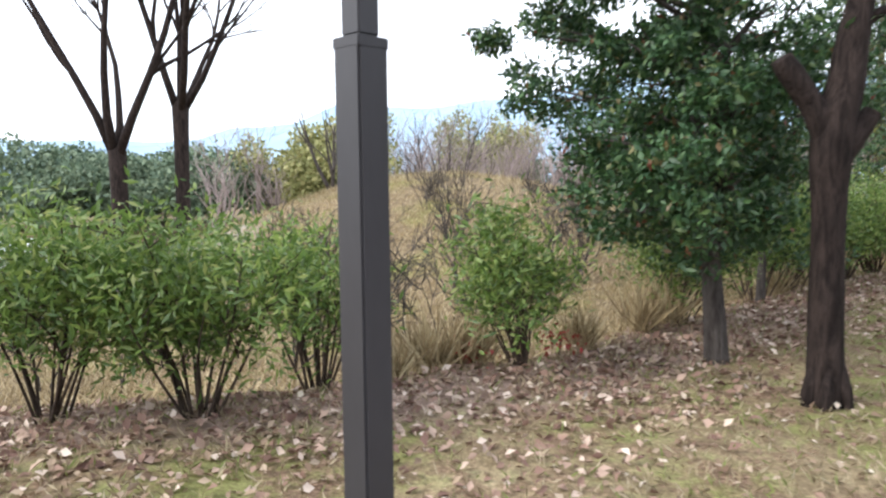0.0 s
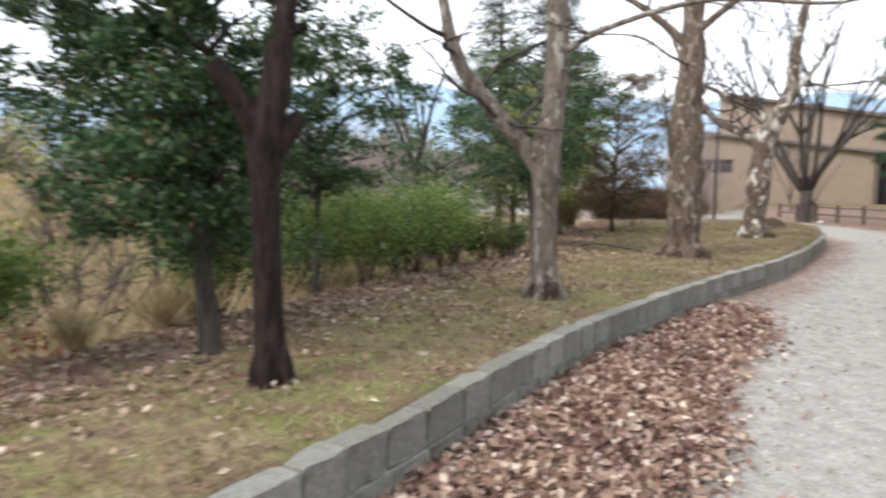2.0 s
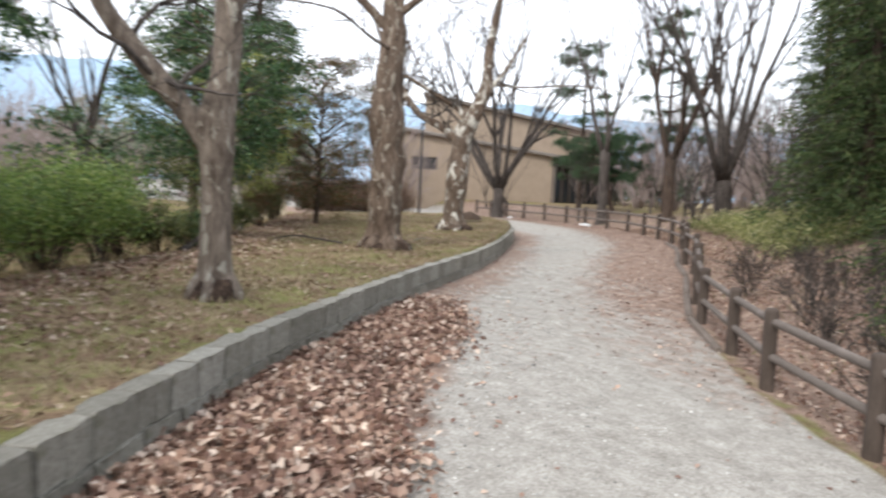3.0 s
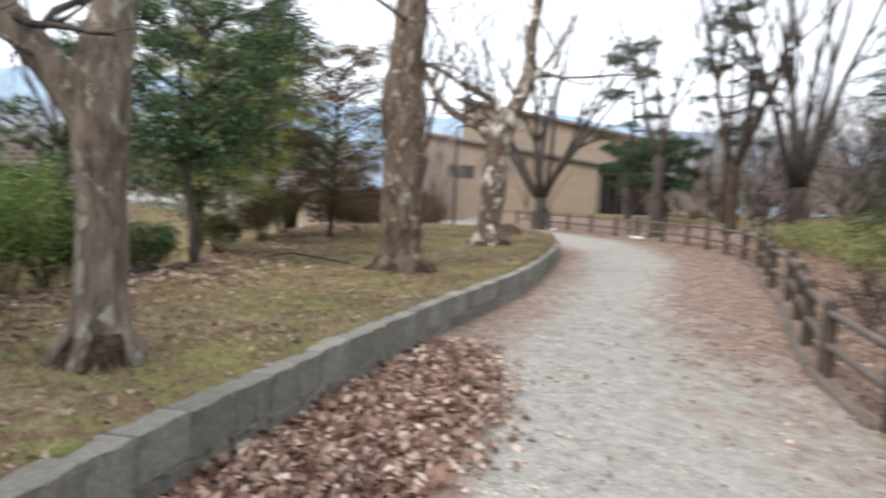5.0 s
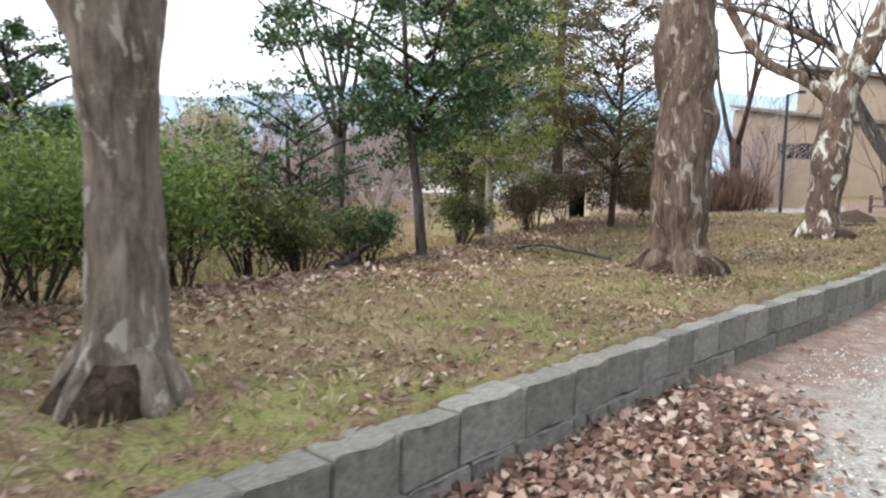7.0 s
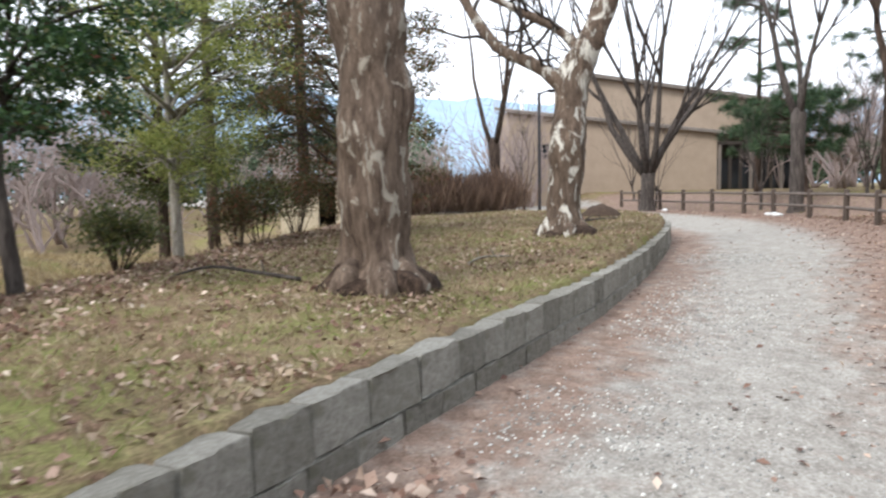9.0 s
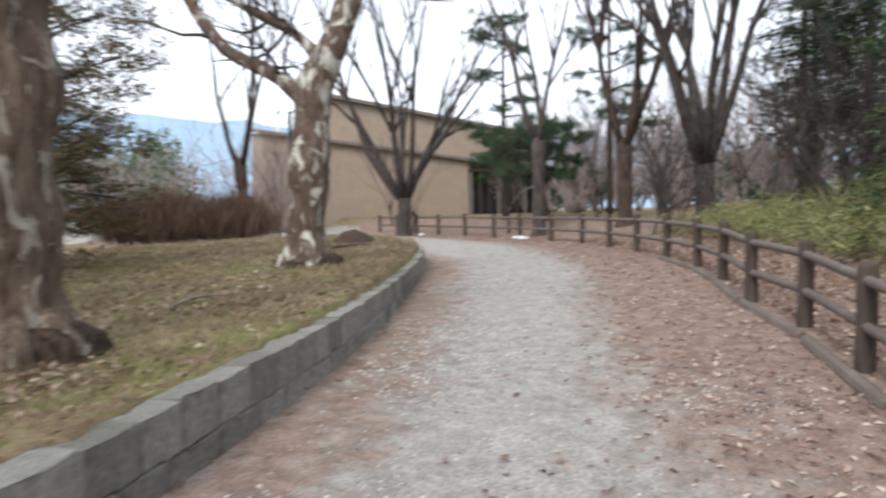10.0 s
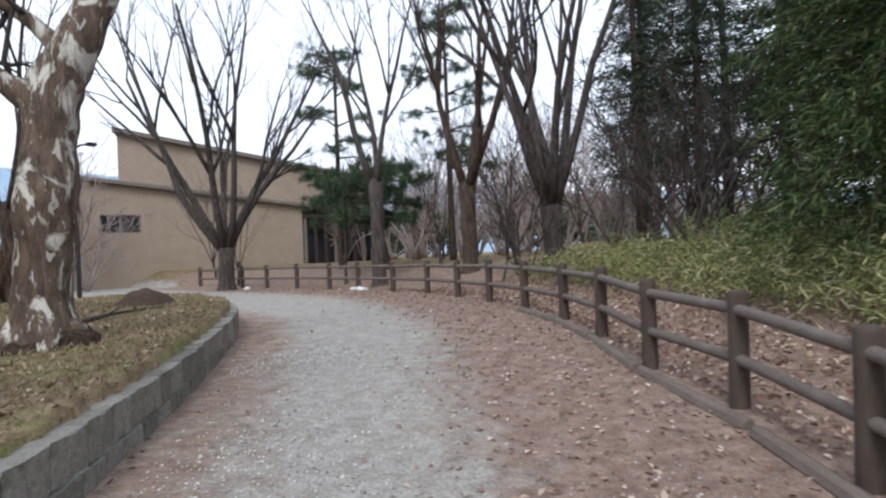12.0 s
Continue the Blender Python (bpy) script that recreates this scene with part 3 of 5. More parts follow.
# ---- trees ----
def hero_tree(at, label, trunk, limbs, mat, seed, category="tree", lump=0.14, twigs=True, flare=1.0, group="", fat=1.0):
    """A tree with a shaped trunk (points and radii) and limbs given as lines, each growing branches of its own."""
    rng = random.Random(seed)
    trunk = [(x, y, z, r * fat) for x, y, z, r in trunk]
    tree = thing("plane_tree" if mat in (M_PLANE, M_PLANE_PALE, M_PLANE_BROWN) else "tree", (at[0], at[1], zat(*at) - 0.03), label, category, group)
    pts = curve_through([p[:3] for p in trunk], 10)
    rr = np.interp(np.linspace(0, len(trunk) - 1, len(pts)), range(len(trunk)), [p[3] for p in trunk])
    v, f = [], []
    pts, rr = [Vector(p) for p in pts], list(rr)
    for i, p in enumerate(pts):
        if p.z < 0.55:
            rr[i] *= 1 + flare * 0.4 * (1 - p.z / 0.55) ** 2.2
    tube(v, f, [pts[0] - Vector((0, 0, 0.15))] + pts, [rr[0] * 1.1] + rr, 26, lump, seed * 3.3)
    # buttress roots
    for k in range(6):
        a = k * 1.05 + rng.uniform(-0.3, 0.3)
        w = Vector((math.cos(a), math.sin(a), 0))
        r0 = trunk[0][3]
        tube(v, f, [w * r0 * 0.75 + Vector((0, 0, 0.30)), w * r0 * 1.05 + Vector((0, 0, 0.15)), w * r0 * (1.2 + 0.14 * flare) + Vector((0, 0, 0.03)), w * r0 * (1.35 + 0.2 * flare) + Vector((0, 0, -0.08))],
             [r0 * 0.2, r0 * 0.34, r0 * 0.30, r0 * 0.14], 9, 0.5, k * 9.0)
    put_part("trunk", fast_mesh("trunk", v, f, mat, smooth=True), tree)
    if twigs:
        # torn dark bark and hollows round the foot
        v, f = [], []
        r0 = trunk[0][3]
        tube(v, f, [(0, 0, -0.1), (0, 0, 0.03), (0.01, 0, 0.11), (0.0, 0.01, 0.19), (0, 0, 0.27)], [r0 * 1.52, r0 * 1.47, r0 * 1.36, r0 * 1.2, r0 * 0.95], 30, 0.42, seed * 1.7, cap=False)
        put_part("root_collar", fast_mesh("root_collar", v, f, M_ROOTS, smooth=True), tree, "dark torn bark round the foot")
    for limb in limbs:
        out = []
        lp = curve_through([p[:3] for p in limb], 5)
        lr = list(np.interp(np.linspace(0, len(limb) - 1, len(lp)), range(len(limb)), [p[3] for p in limb]))
        v, f = [], []
        tube(v, f, lp, lr, 12 if lr[0] > 0.05 else 6, lump * 0.9, seed + lr[0] * 40)
        put_part("limb", fast_mesh("limb", v, f, mat, smooth=True), tree)
        if twigs:
            for k in range(3, len(lp)):
                if rng.random() < 0.42 or k == len(lp) - 1:
                    d = (lp[k] - lp[k - 1]).normalized() * (0.4 if k < len(lp) - 1 else 1.2) + Vector((rng.gauss(0, 0.6), rng.gauss(0, 0.6), rng.gauss(0.25, 0.4)))
                    grow(rng, lp[k], d, rng.uniform(0.9, 1.9), min(lr[k] * 0.5, 0.035), 2, out, 0.2, 0.8, 0.2, (2, 4))
            put_part("branchwork", branches_mesh("branchwork", out, M_GREYBARK, 0.0035), tree)
    return tree


def vase_tree(at, hgt, r, seed, label, forks=6, low=1.3, lean=0.42, mat=None, depth=3, sink=0.05, name="bare_tree", group=""):
    """A leafless tree whose limbs rise from a low fork."""
    rng = random.Random(seed)
    tree = thing(name, (at[0], at[1], zat(*at) - sink), label, "tree", group)
    v, f = [], []
    top = Vector((rng.gauss(0, 0.05), rng.gauss(0, 0.05), low))
    tube(v, f, [(0, 0, -0.15), (0, 0, 0.05), (0.01, 0, 0.35), top * 0.7, top, top + Vector((0, 0, 0.25))], [r * 1.5, r * 1.3, r, r * 0.95, r * 1.08, r * 0.6], 14, 0.12, seed)
    put_part("trunk", fast_mesh("trunk", v, f, mat or M_GREYBARK, smooth=True), tree)
    for k in range(forks):
        out = []
        a = 2 * math.pi * (k + rng.uniform(-0.3, 0.3)) / forks
        tilt = lean * rng.uniform(0.35, 1.15)
        d = Vector((math.cos(a) * tilt, math.sin(a) * tilt, 1))
        grow(rng, top + Vector((math.cos(a), math.sin(a), 0)) * r * 0.35 - Vector((0, 0, 0.1)), d, hgt * rng.uniform(0.55, 0.75), r * rng.uniform(0.42, 0.6), depth, out, 0.3, 0.42, 0.08, (3, 5))
        put_part("limb", branches_mesh("limb", out, mat or M_GREYBARK, 0.006), tree)
    return tree


def leafy_tree(at, hgt, r, seed, label, mat, bark, low=0.35, width=0.42, leaf=0.075, count=9000, lobes=26, name="evergreen_tree", stems=1, flat=0.2, squash=0.55, aspect=0.45, lopsided=(0, 0)):
    """A broadleaf evergreen: stem, boughs and a crown of many leaves in loose lobes."""
    rng, nr = random.Random(seed), np.random.default_rng(seed)
    tree = thing(name, (at[0], at[1], zat(*at) - 0.04), label, "tree")
    for s in range(stems):
        v, f = [], []
        lean = Vector((rng.gauss(0, 0.05) + s * 0.15, rng.gauss(0, 0.05), 0))
        pts = curve_through([(s * 0.25, s * 0.1, -0.1), Vector((s * 0.27, s * 0.1, hgt * 0.2)) + lean, Vector((s * 0.3, 0, hgt * 0.5)) + lean * 3, Vector((s * 0.2, 0, hgt * 0.9)) + lean * 4], 5)
        tube(v, f, pts, list(np.linspace(r * 1.2, r * 0.3, len(pts))), 10, 0.1, seed)
        put_part("trunk", fast_mesh("trunk", v, f, bark, smooth=True), tree)
    boughs, centres, sizes = [], [], []
    for k in range(lobes):
        t = (k + 0.5) / lobes
        z = hgt * (low + (1 - low) * t)
        reach = hgt * width * math.sin(math.pi * min(0.12 + 0.88 * (1 - t) * 0.9 + 0.05, 0.97)) ** 0.7 * rng.uniform(0.55, 1.1)
        a = k * 2.4 + rng.uniform(-0.4, 0.4)
        c = Vector((math.cos(a) * reach + lopsided[0] * reach, math.sin(a) * reach + lopsided[1] * reach, z + rng.uniform(-0.1, 0.15) * hgt * 0.2))
        s = Vector((rng.gauss(0, 0.03), rng.gauss(0, 0.03), max(z - reach * 0.5, hgt * 0.25)))
        m = s.lerp(c, 0.55) + Vector((0, 0, 0.06 * hgt * 0.3))
        boughs.append(([s, m, c], [r * 0.42, r * 0.25, 0.006]))
        for _ in range(3):
            e = c + Vector((rng.gauss(0, 0.3), rng.gauss(0, 0.3), rng.gauss(0, 0.18))) * hgt * 0.1
            boughs.append(([m, (m + e) / 2, e], [r * 0.14, 0.01, 0.004]))
        centres.append(c)
        sizes.append(hgt * 0.13 * rng.uniform(0.7, 1.35))
    for k in range(0, len(boughs), 4):
        put_part("bough", branches_mesh("bough", boughs[k:k + 4], bark), tree)
    parts, per = [], count // lobes
    for c, s in zip(centres, sizes):
        # each lobe is made of smaller sprays, with gaps between them
        k = 7
        sub = in_ball(nr, k, 0.55) * s * np.array([1.15, 1.15, squash])
        pts = np.concatenate([np.array(c) + q + in_ball(nr, per // k, 0.1) * s * np.array([0.5, 0.5, 0.26]) for q in sub])
        parts.append(leaf_blades(nr, pts, leaf, aspect, flat=flat))
    v, f = joined(parts)
    put_part("crown", fast_mesh("crown", v, f, mat), tree)
    return tree


def shrub(at, hgt, wide, seed, label, mat, count=3200, leaf=0.07, stem_mat=None, name="shrub", low=0.28, group="evergreen shrubs along the lawn's edge"):
    rng, nr = random.Random(seed), np.random.default_rng(seed)
    ob = thing(name, (at[0], at[1], zat(*at) - 0.03), label, "shrub", group)
    lines, tips = [], []
    for k in range(15):
        a, t = rng.uniform(0, 6.28), rng.uniform(0.1, 1) ** 0.6
        tip = Vector((math.cos(a) * wide * t * 0.5, math.sin(a) * wide * t * 0.5, hgt * rng.uniform(0.62, 1.0) * (1 - 0.22 * t * t)))
        foot = Vector((math.cos(a), math.sin(a), 0)) * 0.09 * rng.random() - Vector((0, 0, 0.05))
        mid = foot.lerp(tip, 0.5) + Vector((rng.gauss(0, 0.05), rng.gauss(0, 0.05), 0.08))
        lines.append((curve_through([foot, mid, tip], 4), list(np.linspace(0.013, 0.004, 9))))
        tips.append(tip)
        for _ in range(5):
            p = foot.lerp(tip, rng.uniform(low + 0.1, 0.9)) + Vector((0, 0, 0.06))
            q = p + Vector((rng.gauss(0, 0.16), rng.gauss(0, 0.16), rng.uniform(0.02, 0.26))) * (hgt * 0.8)
            lines.append(([p, (p + q) / 2 + Vector((0, 0, 0.02)), q], [0.006, 0.004, 0.003]))
            tips.append(q)
    for k in range(0, len(lines), 6):
        put_part("stem", branches_mesh("stem", lines[k:k + 6], stem_mat or M_BROWNBARK, 0.003), ob)
    per = count // len(tips)
    parts = []
    for t in tips:
        p = np.array(t) + nr.normal(size=(per, 3)) * np.array([0.085, 0.085, 0.085]) * hgt
        w = in_ball(nr, per, 0.9) + np.array([0, 0, 0.35])
        parts.append(leaf_blades(nr, p, leaf, 0.3, w, flat=0.3))
    v, f = joined(parts)
    v[:, 2] = np.maximum(v[:, 2], 0.06)
    put_part("foliage", fast_mesh("foliage", v, f, mat), ob)
    return ob


def conifer(hgt, wide, seed, mat, bark, low=0.18, whorls=26, per=9, spray=0.30, droop=0.35, r=0.16, blades=34, top=1.0):
    """Trunk and crown meshes of a conifer with drooping sprays."""
    rng, nr = random.Random(seed), np.random.default_rng(seed)
    v, f = [], []
    tube(v, f, [(0, 0, -0.2), (0.02, 0, hgt * 0.1), (-0.03, 0.02, hgt * 0.4), (0.02, 0, hgt * 0.75), (0, 0, hgt)], [r * 1.3, r, r * 0.8, r * 0.4, 0.01], 10, 0.1, seed)
    trunk = fast_mesh("trunk", v, f, bark, smooth=True)
    parts, lines = [], []
    for k in range(whorls):
        t = k / (whorls - 1)
        z = hgt * (low + (1 - low) * t)
        reach = wide * (1 - t * top) ** 0.75 * 0.5 + 0.15
        for j in range(per):
            a = rng.uniform(0, 6.283)
            ln = reach * rng.uniform(0.55, 1.12)
            w = np.array([math.cos(a), math.sin(a), 0.12])
            n = max(3, int(ln / 0.32))
            fr = np.linspace(0.25, 1, n)
            pts = w * ln * fr[:, None] + np.array([0, 0, z]) - np.array([0, 0, 1]) * (droop * ln * fr ** 2)[:, None] + nr.normal(scale=0.06, size=(n, 3))
            lines.append(([Vector((0, 0, z)), Vector(pts[n // 2]), Vector(pts[-1])], [0.025, 0.014, 0.004]))
            c = np.repeat(pts, blades // 3, 0) + nr.normal(scale=(0.16, 0.16, 0.09), size=(n * (blades // 3), 3))
            ways = np.repeat(w[None] + np.array([[0, 0, -droop]]), len(c), 0) + nr.normal(scale=0.45, size=(len(c), 3))
            parts.append(leaf_blades(nr, c, spray, 0.16, ways, flat=0.5))
    vv, ff = joined(parts)
    return trunk, branches_mesh("branchwork", lines, bark, 0.005), fast_mesh("crown", vv, ff, mat)


def place_conifer(kit, at, label, scale=1.0, turn=0.0, name="conifer", group=""):
    ob = thing(name, (at[0], at[1], zat(*at) - 0.05), label, "tree", group, turn=turn)
    for nm, me in zip(("trunk", "branchwork", "crown"), kit):
        put_part(nm, me, ob, m=Matrix.Diagonal((scale, scale, scale, 1)))
    return ob


def pine(at, hgt, seed, label, pads, r=0.16, bark=None, lean=(0, 0), name="pine_tree", low=0.3, reach=1.6, needles=90, needle=0.15, tufts=13):
    """A pine: bent trunk, boughs, flat pads of needle tufts."""
    rng, nr = random.Random(seed), np.random.default_rng(seed)
    ob = thing(name, (at[0], at[1], zat(*at) - 0.05), label, "tree")
    v, f = [], []
    tp = curve_through([(0, 0, -0.1), (lean[0] * 0.3, lean[1] * 0.3, hgt * 0.35), (lean[0] * 0.6, lean[1] * 0.7, hgt * 0.7), (lean[0], lean[1], hgt)], 5)
    tube(v, f, tp, list(np.linspace(r, r * 0.25, len(tp))), 10, 0.12, seed)
    put_part("trunk", fast_mesh("trunk", v, f, bark or M_BROWNBARK, smooth=True), ob)
    lines, parts = [], []
    for k in range(pads):
        t = low + (1 - low) * (k + rng.random()) / pads
        s = tp[min(int(t * (len(tp) - 1)), len(tp) - 1)]
        a, ln = rng.uniform(0, 6.28), reach * rng.uniform(0.5, 1.1) * (1.15 - 0.6 * t)
        c = s + Vector((math.cos(a) * ln, math.sin(a) * ln, rng.uniform(-0.1, 0.35)))
        lines = [([s, s.lerp(c, 0.5) + Vector((0, 0, 0.1)), c], [r * 0.35, r * 0.2, 0.008])]
        for _ in range(tufts):
            q = c + Vector((rng.gauss(0, 0.34), rng.gauss(0, 0.34), rng.gauss(0, 0.09))) * (0.6 + reach * 0.25)
            lines.append(([c, q], [0.008, 0.004]))
            w = in_ball(nr, needles, 0.9) + np.array([0, 0, 0.35])
            parts.append(leaf_blades(nr, np.repeat(np.array([q]), needles, 0), needle, 0.07, w, fold=0.02))
        put_part("bough", branches_mesh("bough", lines, bark or M_BROWNBARK), ob)
    vv, ff = joined(parts)
    put_part("crown", fast_mesh("crown", vv, ff, M_PINE), ob)
    return ob


build_wall()
build_fence()

# plane trees on the lawn
hero_tree((5.27, 8.2), "plane tree with mottled grey-brown bark, forked low, on the lawn",
          [(0, 0, 0, 0.175), (0.02, 0.03, 0.5, 0.15), (0.02, 0.02, 1.2, 0.138), (0.0, 0, 1.5, 0.15), (0.0, 0.02, 1.85, 0.18), (0.08, 0.0, 2.35, 0.13), (0.12, 0.0, 3.4, 0.125), (0.1, 0.05, 4.3, 0.12), (0.2, 0.1, 6.5, 0.07)],
          [[(-0.03, 0.03, 1.6, 0.14), (-0.3, 0.16, 2.0, 0.115), (-0.68, 0.36, 2.5, 0.105), (-1.05, 0.52, 3.1, 0.09), (-1.3, 0.6, 4.2, 0.06), (-1.7, 0.8, 6.0, 0.03)],
           [(0.12, 0, 3.05, 0.05), (0.55, -0.4, 3.35, 0.036), (1.5, -1.1, 3.62, 0.03), (2.6, -1.9, 3.5, 0.018), (3.3, -2.3, 3.8, 0.01)],
           [(-0.3, 0.15, 1.98, 0.022), (-0.52, 0.0, 2.06, 0.016), (-0.72, -0.05, 2.14, 0.012)],
           [(0.12, 0, 3.9, 0.05), (-0.5, -0.5, 4.6, 0.04), (-1.0, -1.2, 5.4, 0.02)]], M_PLANE, 21, group="plane trees on the lawn", fat=1.14)
hero_tree((10.57, 12.25), "stout plane tree with knobbly flaking brown bark on the lawn",
          [(0, 0, 0, 0.30), (0.0, 0, 0.5, 0.27), (-0.02, 0, 1.2, 0.255), (0.02, 0.02, 1.9, 0.275), (0.0, 0.03, 2.35, 0.29), (-0.04, 0.05, 2.9, 0.255), (0.0, 0.05, 3.5, 0.235), (0.05, 0.05, 4.3, 0.21), (0.1, 0.1, 6.8, 0.10)],
          [[(0, 0, 4.2, 0.10), (-0.6, 0.4, 4.9, 0.08), (-1.3, 0.9, 5.5, 0.05), (-2.2, 1.4, 6.2, 0.02)],
           [(0, 0, 4.5, 0.09), (0.7, -0.5, 5.2, 0.07), (1.5, -1.2, 5.9, 0.04)],
           [(-0.15, -0.1, 3.9, 0.04), (-0.9, -0.5, 3.95, 0.03), (-1.9, -0.9, 4.15, 0.02), (-3.2, -1.3, 4.0, 0.012)],
           [(0.2, 0.0, 4.3, 0.03), (0.5, -0.3, 3.6, 0.016), (0.62, -0.4, 3.0, 0.008)]], M_PLANE_BROWN, 34, lump=0.30, group="plane trees on the lawn", fat=1.16)
hero_tree((15.74, 15.85), "plane tree with white and brown patched bark and two big limbs",
          [(0, 0, 0, 0.33), (0.0, 0, 0.45, 0.28), (0.02, 0.0, 1.1, 0.26), (0.06, -0.04, 1.75, 0.295), (0.08, -0.05, 2.25, 0.25), (0.15, -0.1, 2.8, 0.265), (0.34, -0.36, 3.4, 0.22), (0.5, -0.55, 4.1, 0.165), (0.55, -0.6, 5.2, 0.13), (0.8, -0.8, 7.2, 0.06)],
          [[(0.1, -0.06, 2.5, 0.15), (-0.3, 0.35, 2.95, 0.11), (-0.75, 0.9, 3.35, 0.10), (-1.1, 1.3, 4.1, 0.085), (-1.35, 1.6, 4.9, 0.07), (-1.7, 2.0, 6.2, 0.035)],
           [(0.2, -0.2, 3.15, 0.11), (-0.05, 0.1, 3.55, 0.085), (-0.5, 0.55, 3.9, 0.07), (-1.0, 1.1, 4.3, 0.05), (-1.7, 1.7, 4.6, 0.02)],
           [(0.5, -0.55, 3.9, 0.07), (0.9, -0.9, 4.6, 0.055), (1.3, -1.3, 5.6, 0.03)],
           [(0.5, -0.55, 4.2, 0.045), (1.3, -1.2, 4.15, 0.03), (2.4, -2.3, 4.25, 0.018), (3.4, -3.4, 4.1, 0.01)]], M_PLANE_PALE, 47, lump=0.26, group="plane trees on the lawn", fat=1.06)
# dark pollarded tree
hero_tree((1.6, 5.1), "dark-barked pollarded tree with cut stub limbs on the lawn",
          [(0, 0, 0, 0.108), (-0.02, 0, 0.6, 0.10), (-0.03, 0.0, 1.2, 0.098), (-0.03, 0, 1.72, 0.122), (0.03, 0, 2.0, 0.10), (0.07, 0, 2.35, 0.09), (0.11, 0, 2.58, 0.078), (0.15, 0.02, 2.85, 0.06), (0.25, 0.05, 5.0, 0.04)],
          [[(-0.02, 0, 1.66, 0.10), (-0.17, -0.02, 1.91, 0.075), (-0.32, -0.04, 2.11, 0.07), (-0.37, -0.05, 2.18, 0.058)],
           [(0.0, 0, 1.6, 0.10), (0.13, 0.0, 1.76, 0.07), (0.2, 0.0, 1.86, 0.055)],
           [(0.08, 0, 2.36, 0.045), (0.2, 0, 2.44, 0.04), (0.25, 0.0, 2.46, 0.034)]], M_DARKBARK, 5, lump=0.16, twigs=False, flare=0.3)

# square steel lamp post at the lawn's corner
def lamp_post():
    ob = thing("lamp_post", (-0.88, 2.69, zat(-0.88, 2.69) - 0.02), "square brown steel post with a thicker sleeve and rusty foot", "post", turn=-38)
    part("sleeve", box_bm(bmesh.new(), -0.059, 0.059, -0.059, 0.059, 0.0, 1.86, 0.008), M_POLE, ob)
    part("collar", box_bm(bmesh.new(), -0.0605, 0.0605, -0.0605, 0.0605, 1.845, 1.88, 0.004), M_POLE, ob)
    part("shaft", box_bm(bmesh.new(), -0.041, 0.041, -0.041, 0.041, 1.885, 4.6, 0.005), M_POLE, ob)
    part("base_plate", box_bm(bmesh.new(), -0.11, 0.11, -0.11, 0.11, -0.02, 0.025, 0.006), M_RUSTMETAL, ob, "rusted base plate")
    for a in range(4):
        bm = bmesh.new()
        vs = [bm.verts.new(q) for q in ((0.062, -0.006, 0.02), (0.106, -0.006, 0.02), (0.062, -0.006, 0.14), (0.062, 0.006, 0.02), (0.106, 0.006, 0.02), (0.062, 0.006, 0.14))]
        for q in ((0, 1, 2), (5, 4, 3), (0, 3, 4, 1), (1, 4, 5, 2), (2, 5, 3, 0)):
            bm.faces.new([vs[i] for i in q])
        bmesh.ops.rotate(bm, verts=bm.verts, matrix=Matrix.Rotation(a * math.pi / 2, 3, "Z"))
        part("gusset", bm, M_RUSTMETAL, ob)
        bm = bmesh.new()
        bmesh.ops.create_cone(bm, cap_ends=True, segments=6, radius1=0.014, radius2=0.014, depth=0.03, matrix=Matrix.Translation((0.085 * (1 if a < 2 else -1), 0.085 * (1 if a % 2 else -1), 0.035)))
        part("bolt", bm, M_RUSTMETAL, ob)


lamp_post()

# evergreen trees behind the lawn
leafy_tree((1.22, 6.05), 3.65, 0.085, 11, "dark glossy evergreen holly tree at the lawn's edge", M_HOLLY, M_GREYBARK, 0.27, 0.27, 0.068, 38000, 40, "holly_tree", lopsided=(-0.45, 0.45))
leafy_tree((2.4, 8.45), 3.1, 0.05, 18, "young dark evergreen with a slim trunk behind the lawn", M_HOLLY, M_GREYBARK, 0.42, 0.34, 0.065, 12000, 24, "evergreen_tree")
leafy_tree((7.68, 13.28), 4.0, 0.065, 12, "slender evergreen with open dark crown", M_HOLLY, M_GREYBARK, 0.38, 0.34, 0.075, 19000, 28, "evergreen_tree", lopsided=(-0.1, 0.1))
leafy_tree((9.46, 16.3), 4.0, 0.075, 13, "slim pale-trunked tree with yellow-green leaves", M_YELLOW, M_PALEBARK, 0.30, 0.29, 0.07, 13000, 28, "young_tree", aspect=0.28)
leafy_tree((12.7, 18.3), 4.6, 0.07, 14, "bushy tree with rust and olive leaves", M_RUST, M_BROWNBARK, 0.12, 0.36, 0.065, 27000, 40, "rusty_tree")
leafy_tree((9.6, 18.6), 5.6, 0.09, 15, "olive-green evergreen behind the lawn", M_SHRUB_OLIVE, M_BROWNBARK, 0.15, 0.32, 0.07, 19000, 34, "evergreen_tree")
leafy_tree((2.8, 14.5), 2.9, 0.08, 17, "dark evergreen tree below the hedge", M_HOLLY, M_GREYBARK, 0.3, 0.36, 0.075, 12000, 26, "evergreen_tree")
vase_tree((7.2, 20.5), 6.0, 0.13, 70, "gnarled leafless tree below the lawn", 4, 2.2, 0.7, M_GREYBARK, 2)
leafy_tree((6.2, 15.5), 2.7, 0.06, 16, "dark evergreen on the slope below the lawn", M_HOLLY, M_GREYBARK, 0.3, 0.4, 0.07, 6000, 20, "evergreen_tree")

